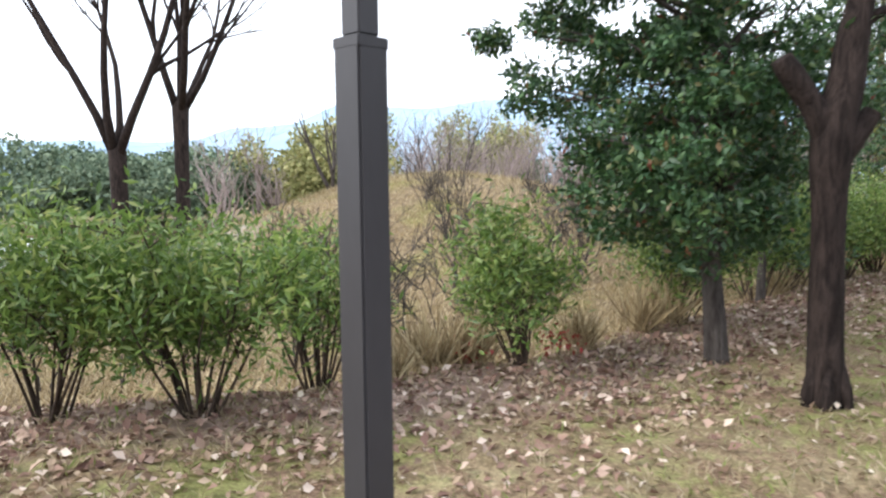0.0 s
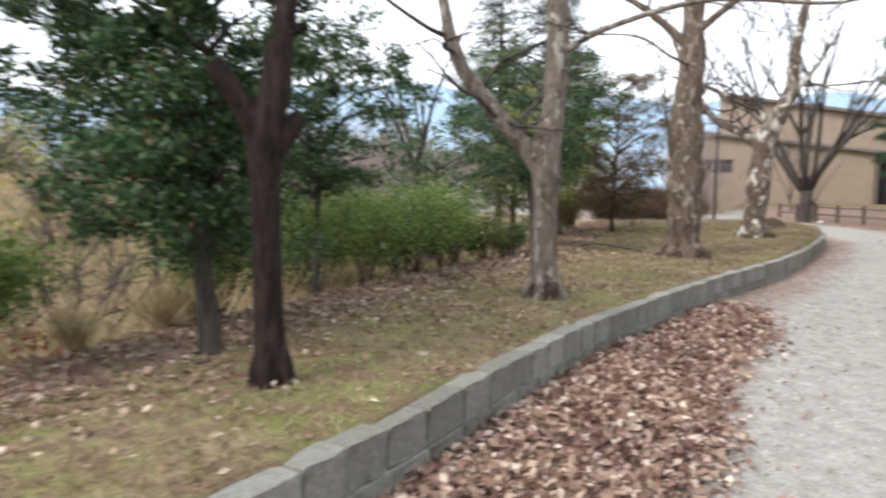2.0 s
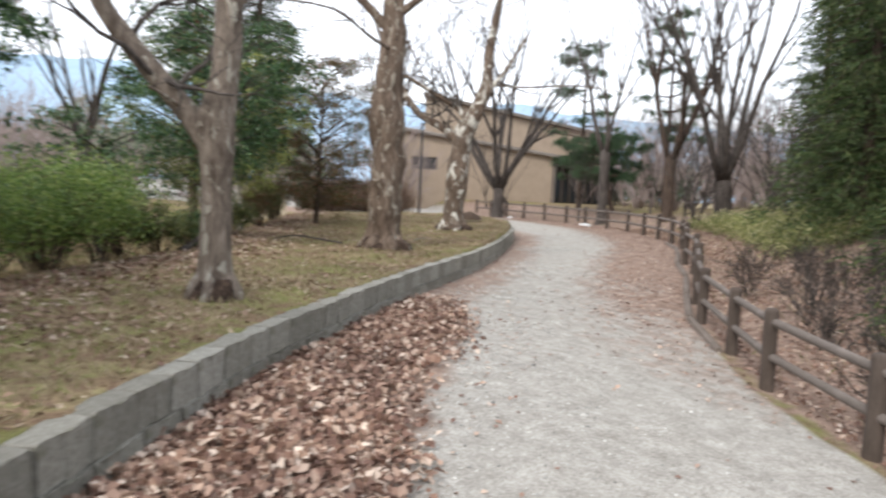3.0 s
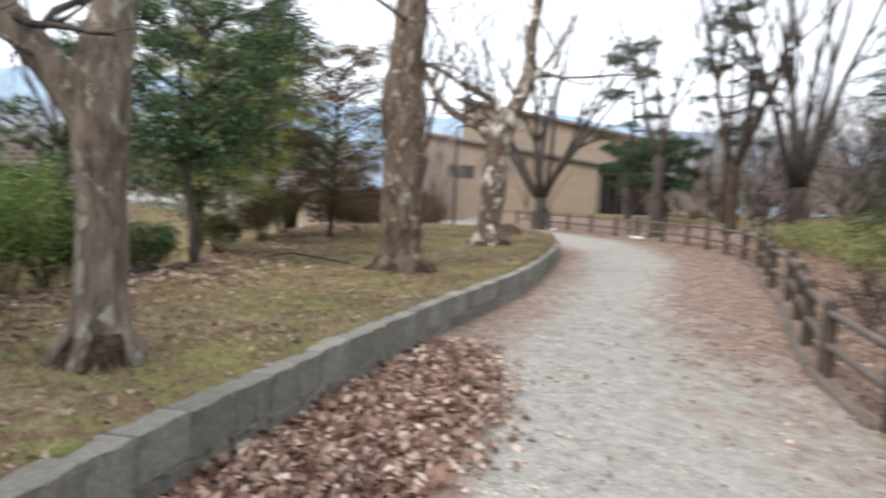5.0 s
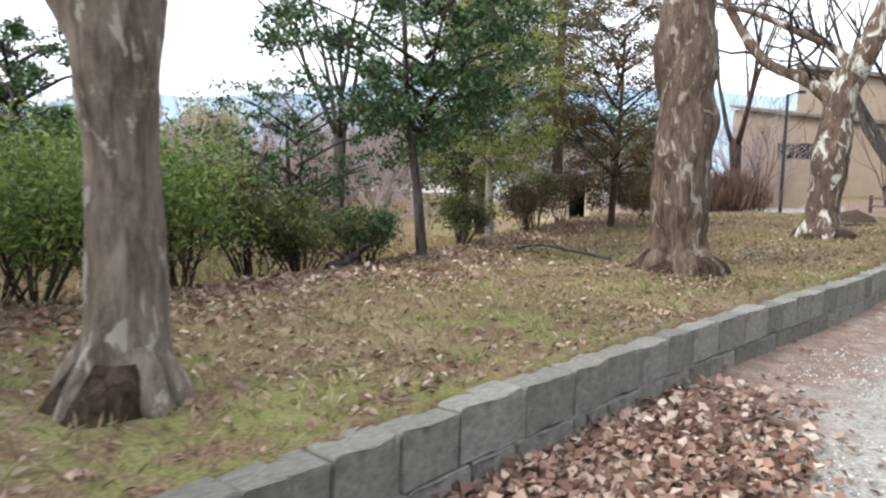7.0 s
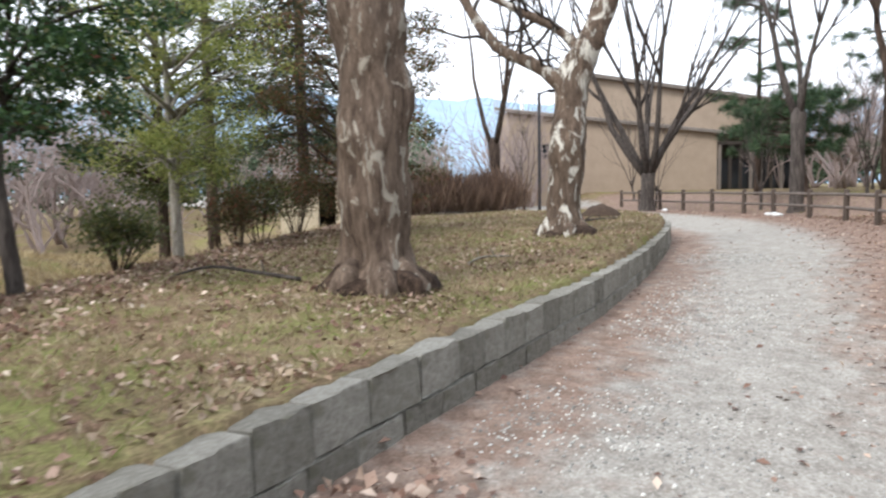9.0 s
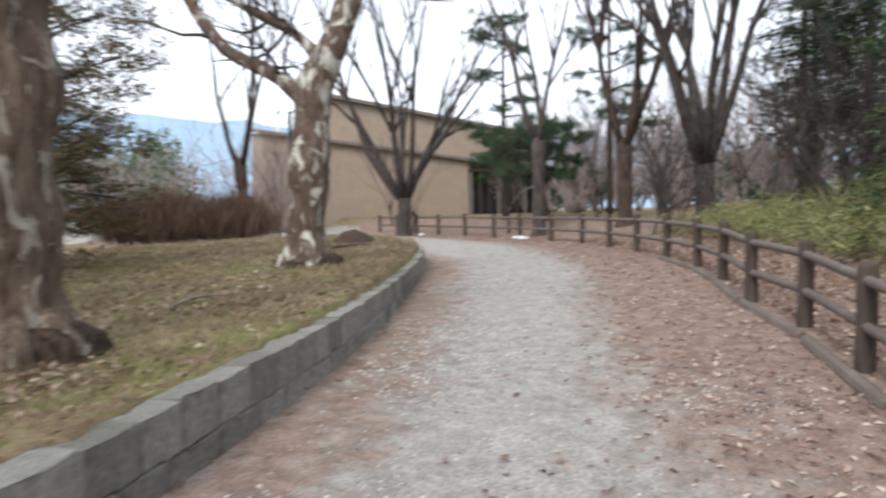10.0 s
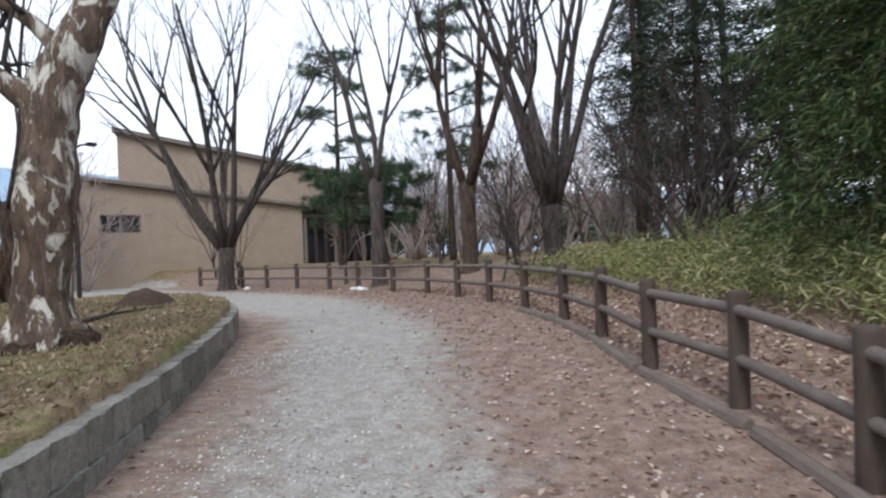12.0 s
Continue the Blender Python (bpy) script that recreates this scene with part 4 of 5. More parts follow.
CEDAR_A = conifer(14, 5.0, 1, M_CEDAR, M_BROWNBARK, 0.22, 31, 8, 0.24, 0.35, 0.20, 45)
CEDAR_B = conifer(15, 4.2, 2, M_CEDAR, M_BROWNBARK, 0.34, 24, 7, 0.24, 0.30, 0.18, 45)
CYPRESS = conifer(11, 5.6, 3, M_CEDAR_NEAR, M_BROWNBARK, 0.06, 36, 10, 0.17, 0.55, 0.17, 84)
place_conifer(CEDAR_A, (14.0, 24.5), "tall dark conifer behind the lawn", 0.85, 40)
place_conifer(CEDAR_B, (11.5, 24.0), "tall dark conifer behind the lawn", 0.75, 100)

# shrubs along the lawn's edge
for k, (x, y, h, w, mat, n) in enumerate([
        (-2.25, 4.5, 1.3, 1.25, M_SHRUB, 6200), (-3.1, 4.35, 1.3, 1.2, M_SHRUB, 5600), (-1.7, 5.2, 1.15, 0.8, M_SHRUB, 2400), (-0.28, 5.7, 1.15, 0.95, M_SHRUB, 4600),
        (1.3, 7.5, 1.25, 1.1, M_SHRUB, 4200), (2.5, 8.9, 1.3, 1.3, M_SHRUB, 4000), (3.3, 9.9, 1.45, 1.5, M_SHRUB, 4600), (4.2, 10.5, 1.55, 1.5, M_SHRUB, 4600), (3.6, 11.2, 1.6, 1.6, M_SHRUB, 4600),
        (5.1, 11.4, 1.5, 1.5, M_SHRUB, 4600), (2.2, 10.4, 1.6, 1.6, M_SHRUB_OLIVE, 4200), (6.2, 12.3, 0.9, 1.3, M_SHRUB_OLIVE, 3400), (6.9, 12.9, 0.7, 0.9, M_HOLLY, 2600), (4.6, 12.8, 1.7, 1.6, M_SHRUB_OLIVE, 4200),
        (8.6, 15.0, 0.8, 1.1, M_SHRUB_OLIVE, 2200), (10.6, 17.6, 1.0, 1.2, M_RUST, 2600), (11.2, 18.7, 1.2, 1.4, M_SHRUB_OLIVE, 3000), (12.3, 20.0, 1.3, 1.4, M_RUST, 3000),
        (2.8, 11.9, 1.9, 1.8, M_SHRUB, 4600), (4.4, 11.9, 1.8, 1.6, M_SHRUB, 4600), (5.7, 12.4, 1.4, 1.4, M_SHRUB_OLIVE, 3600)]):
    shrub((x, y), h, w, 60 + k, "leafy evergreen shrub with thin bare lower stems" if mat is M_SHRUB else ("dark low evergreen shrub" if mat is M_HOLLY else "sparse olive and brown shrub"), mat, n)

# bare trees across the lawn's far side and behind the fence
vase_tree((-11.4, 20.0), 10.5, 0.24, 71, "dark leafless tree on the far slope", 4, 2.85 - zat(-11.4, 20.0), 0.62, M_DARKBARK, 3)
vase_tree((-9.9, 20.8), 10.5, 0.22, 72, "dark leafless tree on the far slope", 5, 4.1 - zat(-9.9, 20.8), 0.9, M_DARKBARK, 3)
vase_tree((-9.2, 37), 6.0, 0.24, 73, "pollarded leafless tree on the mound", 5, 3.2, 0.7, M_GREYBARK, 2)
vase_tree((-3.8, 44), 7.0, 0.26, 74, "leafless spreading tree beyond the grassy mound", 6, 1.6, 0.9, M_GREYBARK, 3)
vase_tree((4.5, 42), 6.0, 0.18, 75, "leafless spreading tree beyond the grassy mound", 6, 1.2, 0.9, M_GREYBARK, 3)
vase_tree((22.2, 27.4), 8.0, 0.20, 76, "leafless tree with a bent side limb", 3, 2.6, 0.6, M_BROWNBARK, 3)
vase_tree((31.5, 29.2), 13.5, 0.31, 77, "leafless zelkova fanning from a low fork behind the fence", 7, 1.7, 0.75, M_GREYBARK, 3, group="leafless trees behind the fence")
vase_tree((31.8, 22.2), 11.0, 0.25, 78, "leafless tree with bent forked trunk behind the fence", 3, 3.6, 0.45, M_GREYBARK, 3, group="leafless trees behind the fence")
vase_tree((32.8, 19.1), 10.0, 0.28, 79, "dark leafless tree behind the fence", 5, 3.0, 0.6, M_BROWNBARK, 3, group="leafless trees behind the fence")
vase_tree((30.75, 15.35), 12.5, 0.31, 80, "big leafless tree with many upright limbs on the bank", 7, 1.7, 0.45, M_GREYBARK, 3, group="leafless trees behind the fence")
for k, (x, y, h) in enumerate([(36, 22, 5), (37, 19.5, 6), (36, 17.5, 5), (40, 24, 7), (33, 24.5, 4), (34.5, 31.5, 3.6), (37.5, 36, 5), (27.5, 33, 3.4), (39, 17, 6), (34, 13, 4.5), (36.5, 11.5, 5), (30, 11.5, 4)]):
    vase_tree((x, y), h, 0.06, 90 + k, "thin leafless sapling behind the fence", 4, 0.9, 0.6, M_GREYBARK, 2, name="sapling", group="leafless saplings")

# conifer wood on the bank
kits = (CEDAR_A, CEDAR_B)
for k, (x, y, s) in enumerate([(38.5, 14.5, 1.0), (36.5, 12.0, 0.95), (40, 11.5, 1.05), (33.5, 9.3, 0.9), (36.5, 8.5, 1.0), (31.2, 6.6, 0.95), (28.4, 7.2, 0.85), (34, 5.5, 1.0), (29.5, 3.5, 1.0), (42, 15.0, 1.0)]):
    place_conifer(kits[(k + 1) % 2], (x, y), "dense dark conifer in the wood on the bank", s, k * 67, "conifer", "conifer wood on the bank")
for k, (x, y, s) in enumerate([(22.0, 7.3, 0.95), (25.6, 7.0, 1.0), (20.6, 4.2, 0.9), (18.0, 1.8, 0.9), (14.0, 2.2, 0.85)]):
    place_conifer(CYPRESS, (x, y), "green conifer with drooping feathery sprays beside the fence", s, 30 + k * 80, "conifer", "feathery conifers by the fence")

pine((36.3, 24.6), 4.3, 31, "low spreading pine behind the fence", 30, 0.16, lean=(-0.9, 0.8), low=0.42, reach=3.0, needles=70, needle=0.26, tufts=18)
pine((37.8, 28.2), 10.5, 32, "tall sparse pine behind the fence", 20, 0.16, low=0.38, reach=1.9, needles=60, needle=0.24)
pine((38.3, 22.6), 11.5, 33, "tall sparse pine behind the fence", 24, 0.16, low=0.33, reach=2.1, needles=60, needle=0.24)


# ---- building beyond the fence ----
def building():
    # the long side runs from its near corner to the right
    a, b = Vector((36.4, 40.3, 0)), Vector((53.0, 35.2, 0))
    u = (b - a).normalized()
    turn = math.degrees(math.atan2(u.y, u.x))
    L = (b - a).length
    z0 = 0.2
    ob = thing("building", (a.x, a.y, z0), "tan rendered building with a sloping roof and lean-to eave", "building", turn=turn)
    # local x along the front, y away from the walk
    bm = bmesh.new()
    vs = [bm.verts.new(q) for q in ((-0.4, 1.6, 0), (L, 1.6, 0), (L, 1.6, 6.55), (-0.4, 1.6, 8.4), (5.6, 12, 0), (L, 12, 0), (L, 12, 6.55), (5.6, 12, 7.8))]
    for q in ((0, 1, 2, 3), (5, 4, 7, 6), (4, 0, 3, 7), (1, 5, 6, 2), (3, 2, 6, 7)):
        bm.faces.new([vs[i] for i in q])
    part("upper_wall", bm, M_WALLTAN, ob)

    def slab(name, x0, x1, za, zb, y0, y1, th, mat, rise=0.0, skew=0.0, drop=0.0):
        bm = bmesh.new()
        q = [bm.verts.new(p) for p in ((x0, y0, za), (x1, y0, zb), (x1, y1, zb + rise), (x0 + skew, y1, za + rise - drop), (x0, y0, za - th), (x1, y0, zb - th), (x1, y1, zb + rise - th), (x0 + skew, y1, za + rise - th - drop))]
        for s in ((0, 1, 2, 3), (7, 6, 5, 4), (4, 5, 1, 0), (5, 6, 2, 1), (6, 7, 3, 2), (7, 4, 0, 3)):
            bm.faces.new([q[i] for i in s])
        return part(name, bm, mat, ob)
    slab("roof", -0.8, L + 0.4, 8.68, 6.72, 1.2, 12.4, 0.24, M_ROOF, 0.0, 6.4, 0.62)
    slab("lean_to_roof", -4.4, L - 3.0, 5.88, 4.25, -0.35, 1.6, 0.16, M_ROOF, 0.35)
    # lower front wall with a real window opening
    def front(name, x0, x1, za, zb, h0, h1):
        bm = bmesh.new()
        q = [bm.verts.new(p) for p in ((x0, 0, za), (x1, 0, zb), (x1, 0, h1), (x0, 0, h0), (x0, 0.3, za), (x1, 0.3, zb), (x1, 0.3, h1), (x0, 0.3, h0))]
        for s in ((0, 1, 2, 3), (7, 6, 5, 4), (4, 5, 1, 0), (5, 6, 2, 1), (6, 7, 3, 2), (7, 4, 0, 3)):
            bm.faces.new([q[i] for i in s])
        part(name, bm, M_WALLTAN, ob)
    lid = lambda x: 5.62 - (x + 1.3) * 2.1 / (L + 5.4)
    front("wall", -4.0, -2.0, 0, 0, lid(-4.0), lid(-2.0))
    front("wall", -2.0, 0.1, 0, 0, 2.9, 2.9)
    front("wall", -2.0, 0.1, 3.85, 3.85, lid(-2.0), lid(0.1))
    front("wall", 0.1, 10.2, 0, 0, lid(0.1), lid(10.2))
    part("side_wall", box_bm(bmesh.new(), -4.0, -3.7, 0.3, 1.6, 0, 5.75), M_WALLTAN, ob)
    part("back_wall", box_bm(bmesh.new(), -4.0, -0.4, 1.6, 1.9, 0, 5.9), M_WALLTAN, ob)
    win = part("window", box_bm(bmesh.new(), -2.0, 0.1, 0.14, 0.2, 2.9, 3.85), M_GLASS, ob, "dark window pane")
    for x0, x1, c0, c1 in ((-2.0, 0.1, 2.9, 2.97), (-2.0, 0.1, 3.78, 3.85), (-2.0, -1.93, 2.97, 3.78), (0.03, 0.1, 2.97, 3.78), (-0.98, -0.92, 2.97, 3.78)):
        part("window_frame", box_bm(bmesh.new(), x0, x1, 0.06, 0.16, c0, c1), M_ROOF, win)
    # dark timber porch
    part("porch_back", box_bm(bmesh.new(), 10.2, L, 1.2, 1.5, 0, 4.0), M_DARKWOOD, ob)
    for k in range(9):
        x = 10.3 + k * 0.78
        part("porch_post", box_bm(bmesh.new(), x, x + 0.16, -0.1, 0.08, 0, 3.9, 0.01), M_DARKWOOD if k % 3 else M_ROOF, ob)
    part("porch_beam", box_bm(bmesh.new(), 10.2, L - 0.6, -0.14, 0.12, 3.75, 3.98, 0.01), M_DARKWOOD, ob)
    for k in range(8):
        x = 10.46 + k * 0.78
        part("porch_window", box_bm(bmesh.new(), x, x + 0.6, 1.1, 1.19, 0.9, 2.9), M_GLASS, ob)
    for k in range(2):
        part("roof_vent", box_bm(bmesh.new(), 8.6 + k * 3, 8.8 + k * 3, 3, 3.25, 6.9, 7.95 - k * 0.35, 0.02), M_ROOF, ob)


building()


def hut():
    ob = thing("hut", (13.7, 24.1, zat(13.7, 24.1) - 0.05), "small cream rendered shed with a dark doorway", "shed", turn=-30)
    z = 1.55
    part("wall", box_bm(bmesh.new(), -0.5, 0.5, 0, 0.15, 0, z, 0.01), M_CREAM, ob)
    part("wall", box_bm(bmesh.new(), -0.5, -0.35, 0.15, 1.6, 0, z), M_CREAM, ob)
    part("wall", box_bm(bmesh.new(), 0.95, 1.1, 0, 1.6, 0, z), M_CREAM, ob)
    part("back_wall", box_bm(bmesh.new(), -0.35, 0.95, 1.45, 1.6, 0, z), M_DARKWOOD, ob)
    part("roof", box_bm(bmesh.new(), -0.7, 1.3, -0.25, 1.8, z, z + 0.12, 0.02), M_ROOF, ob)


hut()


def far_lamp():
    ob = thing("street_lamp", (23.7, 26.9, zat(23.7, 26.9) - 0.05), "thin dark park lamp post beside bare bushes", "lamp")
    v, f = [], []
    tube(v, f, [(0, 0, 0), (0, 0, 0.4), (0, 0, 0.42), (0, 0, 4.7)], [0.085, 0.085, 0.065, 0.055], 10)
    put_part("pole", fast_mesh("pole", v, f, M_POLE, smooth=False), ob)
    v, f = [], []
    tube(v, f, [(0, 0, 4.62), (0.12, -0.1, 4.72), (0.3, -0.24, 4.76)], [0.03, 0.03, 0.03], 8)
    put_part("arm", fast_mesh("arm", v, f, M_POLE), ob)
    part("lantern", box_bm(bmesh.new(), 0.22, 0.48, -0.36, -0.16, 4.70, 4.80, 0.02), M_POLE, ob)


far_lamp()


def mast():
    ob = thing("mast", (39.5, 49.5, zat(39.5, 49.5)), "slim white mast beyond the building", "mast")
    v, f = [], []
    tube(v, f, [(0, 0, 0), (0, 0, 5), (0, 0, 8.3)], [0.16, 0.14, 0.12], 10)
    put_part("pole", fast_mesh("pole", v, f, M_WHITE, smooth=False), ob)
    part("cap", box_bm(bmesh.new(), -0.2, 0.2, -0.2, 0.2, 8.3, 8.5, 0.03), M_WHITE, ob)


mast()


def greenhouse(at, turn, L=9.0, W=4.0):
    ob = thing("greenhouse", (*at, zat(*at) - 0.05), "low white sheeted greenhouse in the valley", "greenhouse", turn=turn)
    v, f = [], []
    n = 10
    for x in (0, L):
        for k in range(n + 1):
            a = math.pi * k / n
            v.append(Vector((x, -math.cos(a) * W / 2, math.sin(a) * 1.9)))
    for k in range(n):
        f.append((k, k + 1, n + 2 + k, n + 1 + k))
    f += [tuple(range(n, -1, -1)), tuple(range(n + 1, 2 * n + 2))]
    put_part("cover", fast_mesh("cover", v, f, M_WHITE), ob)
    for k in range(7):
        v, f = [], []
        tube(v, f, [(k * L / 6, -math.cos(math.pi * j / n) * (W / 2 + 0.02), math.sin(math.pi * j / n) * 1.92) for j in range(n + 1)], [0.03] * (n + 1), 5)
        put_part("hoop", fast_mesh("hoop", v, f, M_ROOF), ob)


greenhouse((-25.5, 23), 20, 8.0, 3.4)


# ---- distance: woods round the valley and behind the walk ----
def far_wood(name, spots, mat, seed, label, hgt, wide, leaf, per):
    nr, v = np.random.default_rng(seed), []
    for x, y in spots:
        z = zat(x, y)
        h = hgt * nr.uniform(0.7, 1.2)
        for _ in range(9):
            c = np.array([x, y, z + h * nr.uniform(0.25, 0.85)]) + nr.normal(size=3) * np.array([wide, wide, 0]) * 0.28
            pts = c + in_ball(nr, per, 0.4) * np.array([wide * 0.34, wide * 0.34, h * 0.2])
            v.append(leaf_blades(nr, pts, leaf, 0.6))
    vv, ff = joined(v)
    tagged(new(name, fast_mesh(name, vv, ff, mat)), label, "trees", kind="stuff")


R = random.Random(77)
_b = np.random.default_rng(46).uniform((-10, 7), (7, 19), (260, 2))
BRUSH = _b[(near_line(_b[:, 0], _b[:, 1], EDGE)[0] > 1.0)][:75]
far_wood("far_evergreens", [(-22 + R.uniform(-9, 7), 46 + R.uniform(-5, 8)) for _ in range(16)] + [(-34 + R.uniform(-8, 8), 38 + R.uniform(-6, 6)) for _ in range(10)], M_FARGREEN_HAZED, 1, "evergreen woods across the valley, paled by painted haze", 5.2, 5.0, 0.35, 260)
far_wood("far_bamboo", [(-12 + R.uniform(-4, 4), 46 + R.uniform(-4, 4)) for _ in range(10)] + [(-2 + R.uniform(-4, 3), 60 + R.uniform(-4, 4)) for _ in range(5)], M_BAMBOO, 2, "yellowish bamboo grove across the valley", 7.0, 3.6, 0.3, 240)
far_wood("far_evergreens_east", [(30 + R.uniform(-14, 6), 62 + R.uniform(-8, 10)) for _ in range(14)] + [(2 + R.uniform(-6, 12), 70 + R.uniform(-5, 8)) for _ in range(8)], M_FARGREEN_HAZED, 3, "evergreen woods behind the lawn", 6.5, 5.0, 0.4, 200)
far_wood("far_evergreens_south", [(62 + R.uniform(-5, 8), R.uniform(8, 50)) for _ in range(16)], M_FARGREEN_HAZED, 6, "low evergreen woods behind the fence", 4.5, 6.0, 0.4, 160)
far_wood("backing_woods", [(R.uniform(-40, 10), -22 + R.uniform(-8, 4)) for _ in range(16)] + [(14 + R.uniform(-6, 22), -12 + R.uniform(-9, 3)) for _ in range(14)], M_CEDAR, 4, "dark woods behind the walk", 11, 5.5, 0.5, 160)


def far_bare(name, spots, seed, label, hgt, mat, thin=0.012):
    """Many leafless crowns too far off to count, joined."""
    rng, lines = random.Random(seed), []
    for x, y in spots:
        z = zat(x, y) - 0.1
        h = hgt * rng.uniform(0.7, 1.25)
        for _ in range(rng.randint(2, 4)):
            out = []
            grow(rng, Vector((x, y, z)), Vector((rng.gauss(0, 0.3), rng.gauss(0, 0.3), 1)), h * 0.8, 0.014 * h, 2, out, 0.2, 0.6, 0.14, (3, 6))
            lines += out
    tagged(new(name, branches_mesh(name, lines, mat, thin)), label, "trees", kind="stuff")


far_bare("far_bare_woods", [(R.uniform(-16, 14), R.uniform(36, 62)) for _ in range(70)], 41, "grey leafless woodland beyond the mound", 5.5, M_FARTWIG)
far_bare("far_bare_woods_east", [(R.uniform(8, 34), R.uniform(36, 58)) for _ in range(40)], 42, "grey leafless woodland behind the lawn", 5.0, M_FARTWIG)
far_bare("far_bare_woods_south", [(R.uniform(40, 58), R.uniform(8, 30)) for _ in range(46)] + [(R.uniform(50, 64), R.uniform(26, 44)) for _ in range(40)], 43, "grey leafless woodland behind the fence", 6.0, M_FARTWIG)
far_bare("slope_brush", [tuple(q) for q in BRUSH], 45, "low leafless brush on the slope below the lawn", 1.2, M_GREYBARK, 0.006)
far_bare("bank_brush", [(p[0], p[1]) for p in np.random.default_rng(48).uniform((7, -1), (17, 8), (220, 2)) if -3.5 < near_line(*p, FENCE)[0] < -0.7][:60], 46, "low leafless brush on the bank behind the fence", 0.9, M_GREYBARK, 0.005)
far_bare("bank_undergrowth", [(R.uniform(27, 40), R.uniform(6, 17)) for _ in range(20)], 44, "thin leafless undergrowth among the conifers", 3.4, M_GREYBARK)


# ---- scattered stuff ----
def on_ground(x, y):
    return np.stack([x, y, height(x, y)], 1)


def scatter(name, xy, size, aspect, mat, label, category, seed, lift=0.012, flat=0.8, fold=0.25, tilt=0.25, ways=None):
    nr = np.random.default_rng(seed)
    p = on_ground(xy[:, 0], xy[:, 1])
    p[:, 2] += lift + nr.random(len(p)) * lift
    a = nr.uniform(0, 6.283, len(p))
    w = np.stack([np.cos(a), np.sin(a), nr.normal(scale=tilt, size=len(p))], 1) if ways is None else ways(nr, len(p))
    v, f = leaf_blades(nr, p, size, aspect, w, flat=flat, fold=fold)
    return tagged(new(name, fast_mesh(name, v, f, mat)), label, category, kind="stuff")


def spread(seed, n, x0, x1, y0, y1, keep):
    nr = np.random.default_rng(seed)
    x, y = nr.uniform(x0, x1, n), nr.uniform(y0, y1, n)
    d, s = near_line(x, y, WALL)
    e, _ = near_line(x, y, EDGE)
    g, _ = near_line(x, y, FENCE)
    ok = nr.random(n) < keep(x, y, d, s, e, g)
    return np.stack([x[ok], y[ok]], 1)


on_lawn = lambda d, e: (d > 0.2) * (e < 0.3)
patchy = lambda x, y, k=1.0: 0.5 + 0.5 * np.sin(x * 1.7 * k + 1.3 * np.sin(y * 1.1 * k)) * np.cos(y * 1.9 * k + np.sin(x * 0.9 * k))
scatter("leaf_drift", spread(1, 170000, -2, 12, 0, 12, lambda x, y, d, s, e, g: (d < 0.0) * (d > -2.0) * smooth(-1.75, -1.15, d + 0.2 * np.sin(s * 1.3) - 0.5 * smooth(17, 22, s)) * smooth(23.2, 21.0, s)), 0.075, 0.7, M_DEAD, "deep drift of brown fallen leaves against the wall", "leaves", 1, 0.03, 0.55, 0.35, 0.4)
scatter("walk_leaves", spread(2, 110000, 0, 32, 1, 30, lambda x, y, d, s, e, g: (d < 0) * (g > 0.1) * (0.012 + 0.6 * smooth(3.4, 0.5, g) * smooth(8, 13, x) + 0.16 * smooth(-0.6, 0, d) + 0.3 * smooth(-2.5, -1.3, d) * smooth(24, 22, s))), 0.06, 0.65, M_DEAD, "scattered fallen leaves on the gravel walk", "leaves", 2, 0.008, 0.8)
scatter("bank_leaves", spread(3, 90000, 6, 30, 0, 22, lambda x, y, d, s, e, g: (g < 0) * (g > -3.2) * 0.9), 0.07, 0.65, M_DEAD, "red-brown fallen leaves under the fence", "leaves", 3, 0.02, 0.6, 0.3, 0.35)
scatter("hedge_leaves", spread(4, 130000, -6, 18, 3, 24, lambda x, y, d, s, e, g: (d > 0.5) * smooth(-1.9, -0.4, e) * (e < 0.6) * 0.85), 0.07, 0.65, M_DEAD, "red-brown fallen leaves under the shrubs", "leaves", 4, 0.015, 0.6, 0.3, 0.35)
scatter("lawn_leaves", spread(5, 230000, -5, 24, 0, 26, lambda x, y, d, s, e, g: on_lawn(d, e) * (0.16 + 0.5 * smooth(0.45, 0.95, patchy(x, y)))), 0.06, 0.55, M_DEAD_PALE, "pale fallen leaves strewn over the lawn", "leaves", 5, 0.012, 0.7, 0.3, 0.35)


def upright(lean):
    return lambda nr, n: np.stack([nr.normal(scale=lean, size=n), nr.normal(scale=lean, size=n), np.ones(n)], 1)


scatter("lawn_brown_leaves", spread(15, 190000, -5, 24, 0, 26, lambda x, y, d, s, e, g: on_lawn(d, e) * (0.05 + 0.55 * smooth(0.5, 0.9, patchy(x + 3, y - 5, 1.3)))), 0.06, 0.55, M_DEAD, "brown fallen leaves in patches on the lawn", "leaves", 15, 0.012, 0.6, 0.3, 0.35)
scatter("lawn_grass", spread(6, 440000, -5, 24, 0, 26, lambda x, y, d, s, e, g: on_lawn(d, e) * smooth(15, 6, e * 0 + np.abs(d)) * (0.35 + 0.65 * patchy(x, y, 0.8))), 0.075, 0.13, M_STRAW, "short dry lawn grass with green patches", "grass", 6, 0.0, 0.0, 0.05, ways=upright(0.9))
scatter("slope_grass", spread(7, 190000, -16, 14, 6, 34, lambda x, y, d, s, e, g: (e > 0.15) * (0.35 + 0.65 * patchy(x, y, 0.5))), 0.2, 0.06, M_TALLSTRAW, "tall dry grass on the slope and mound", "grass", 7, 0.0, 0.0, 0.05, ways=upright(0.9))
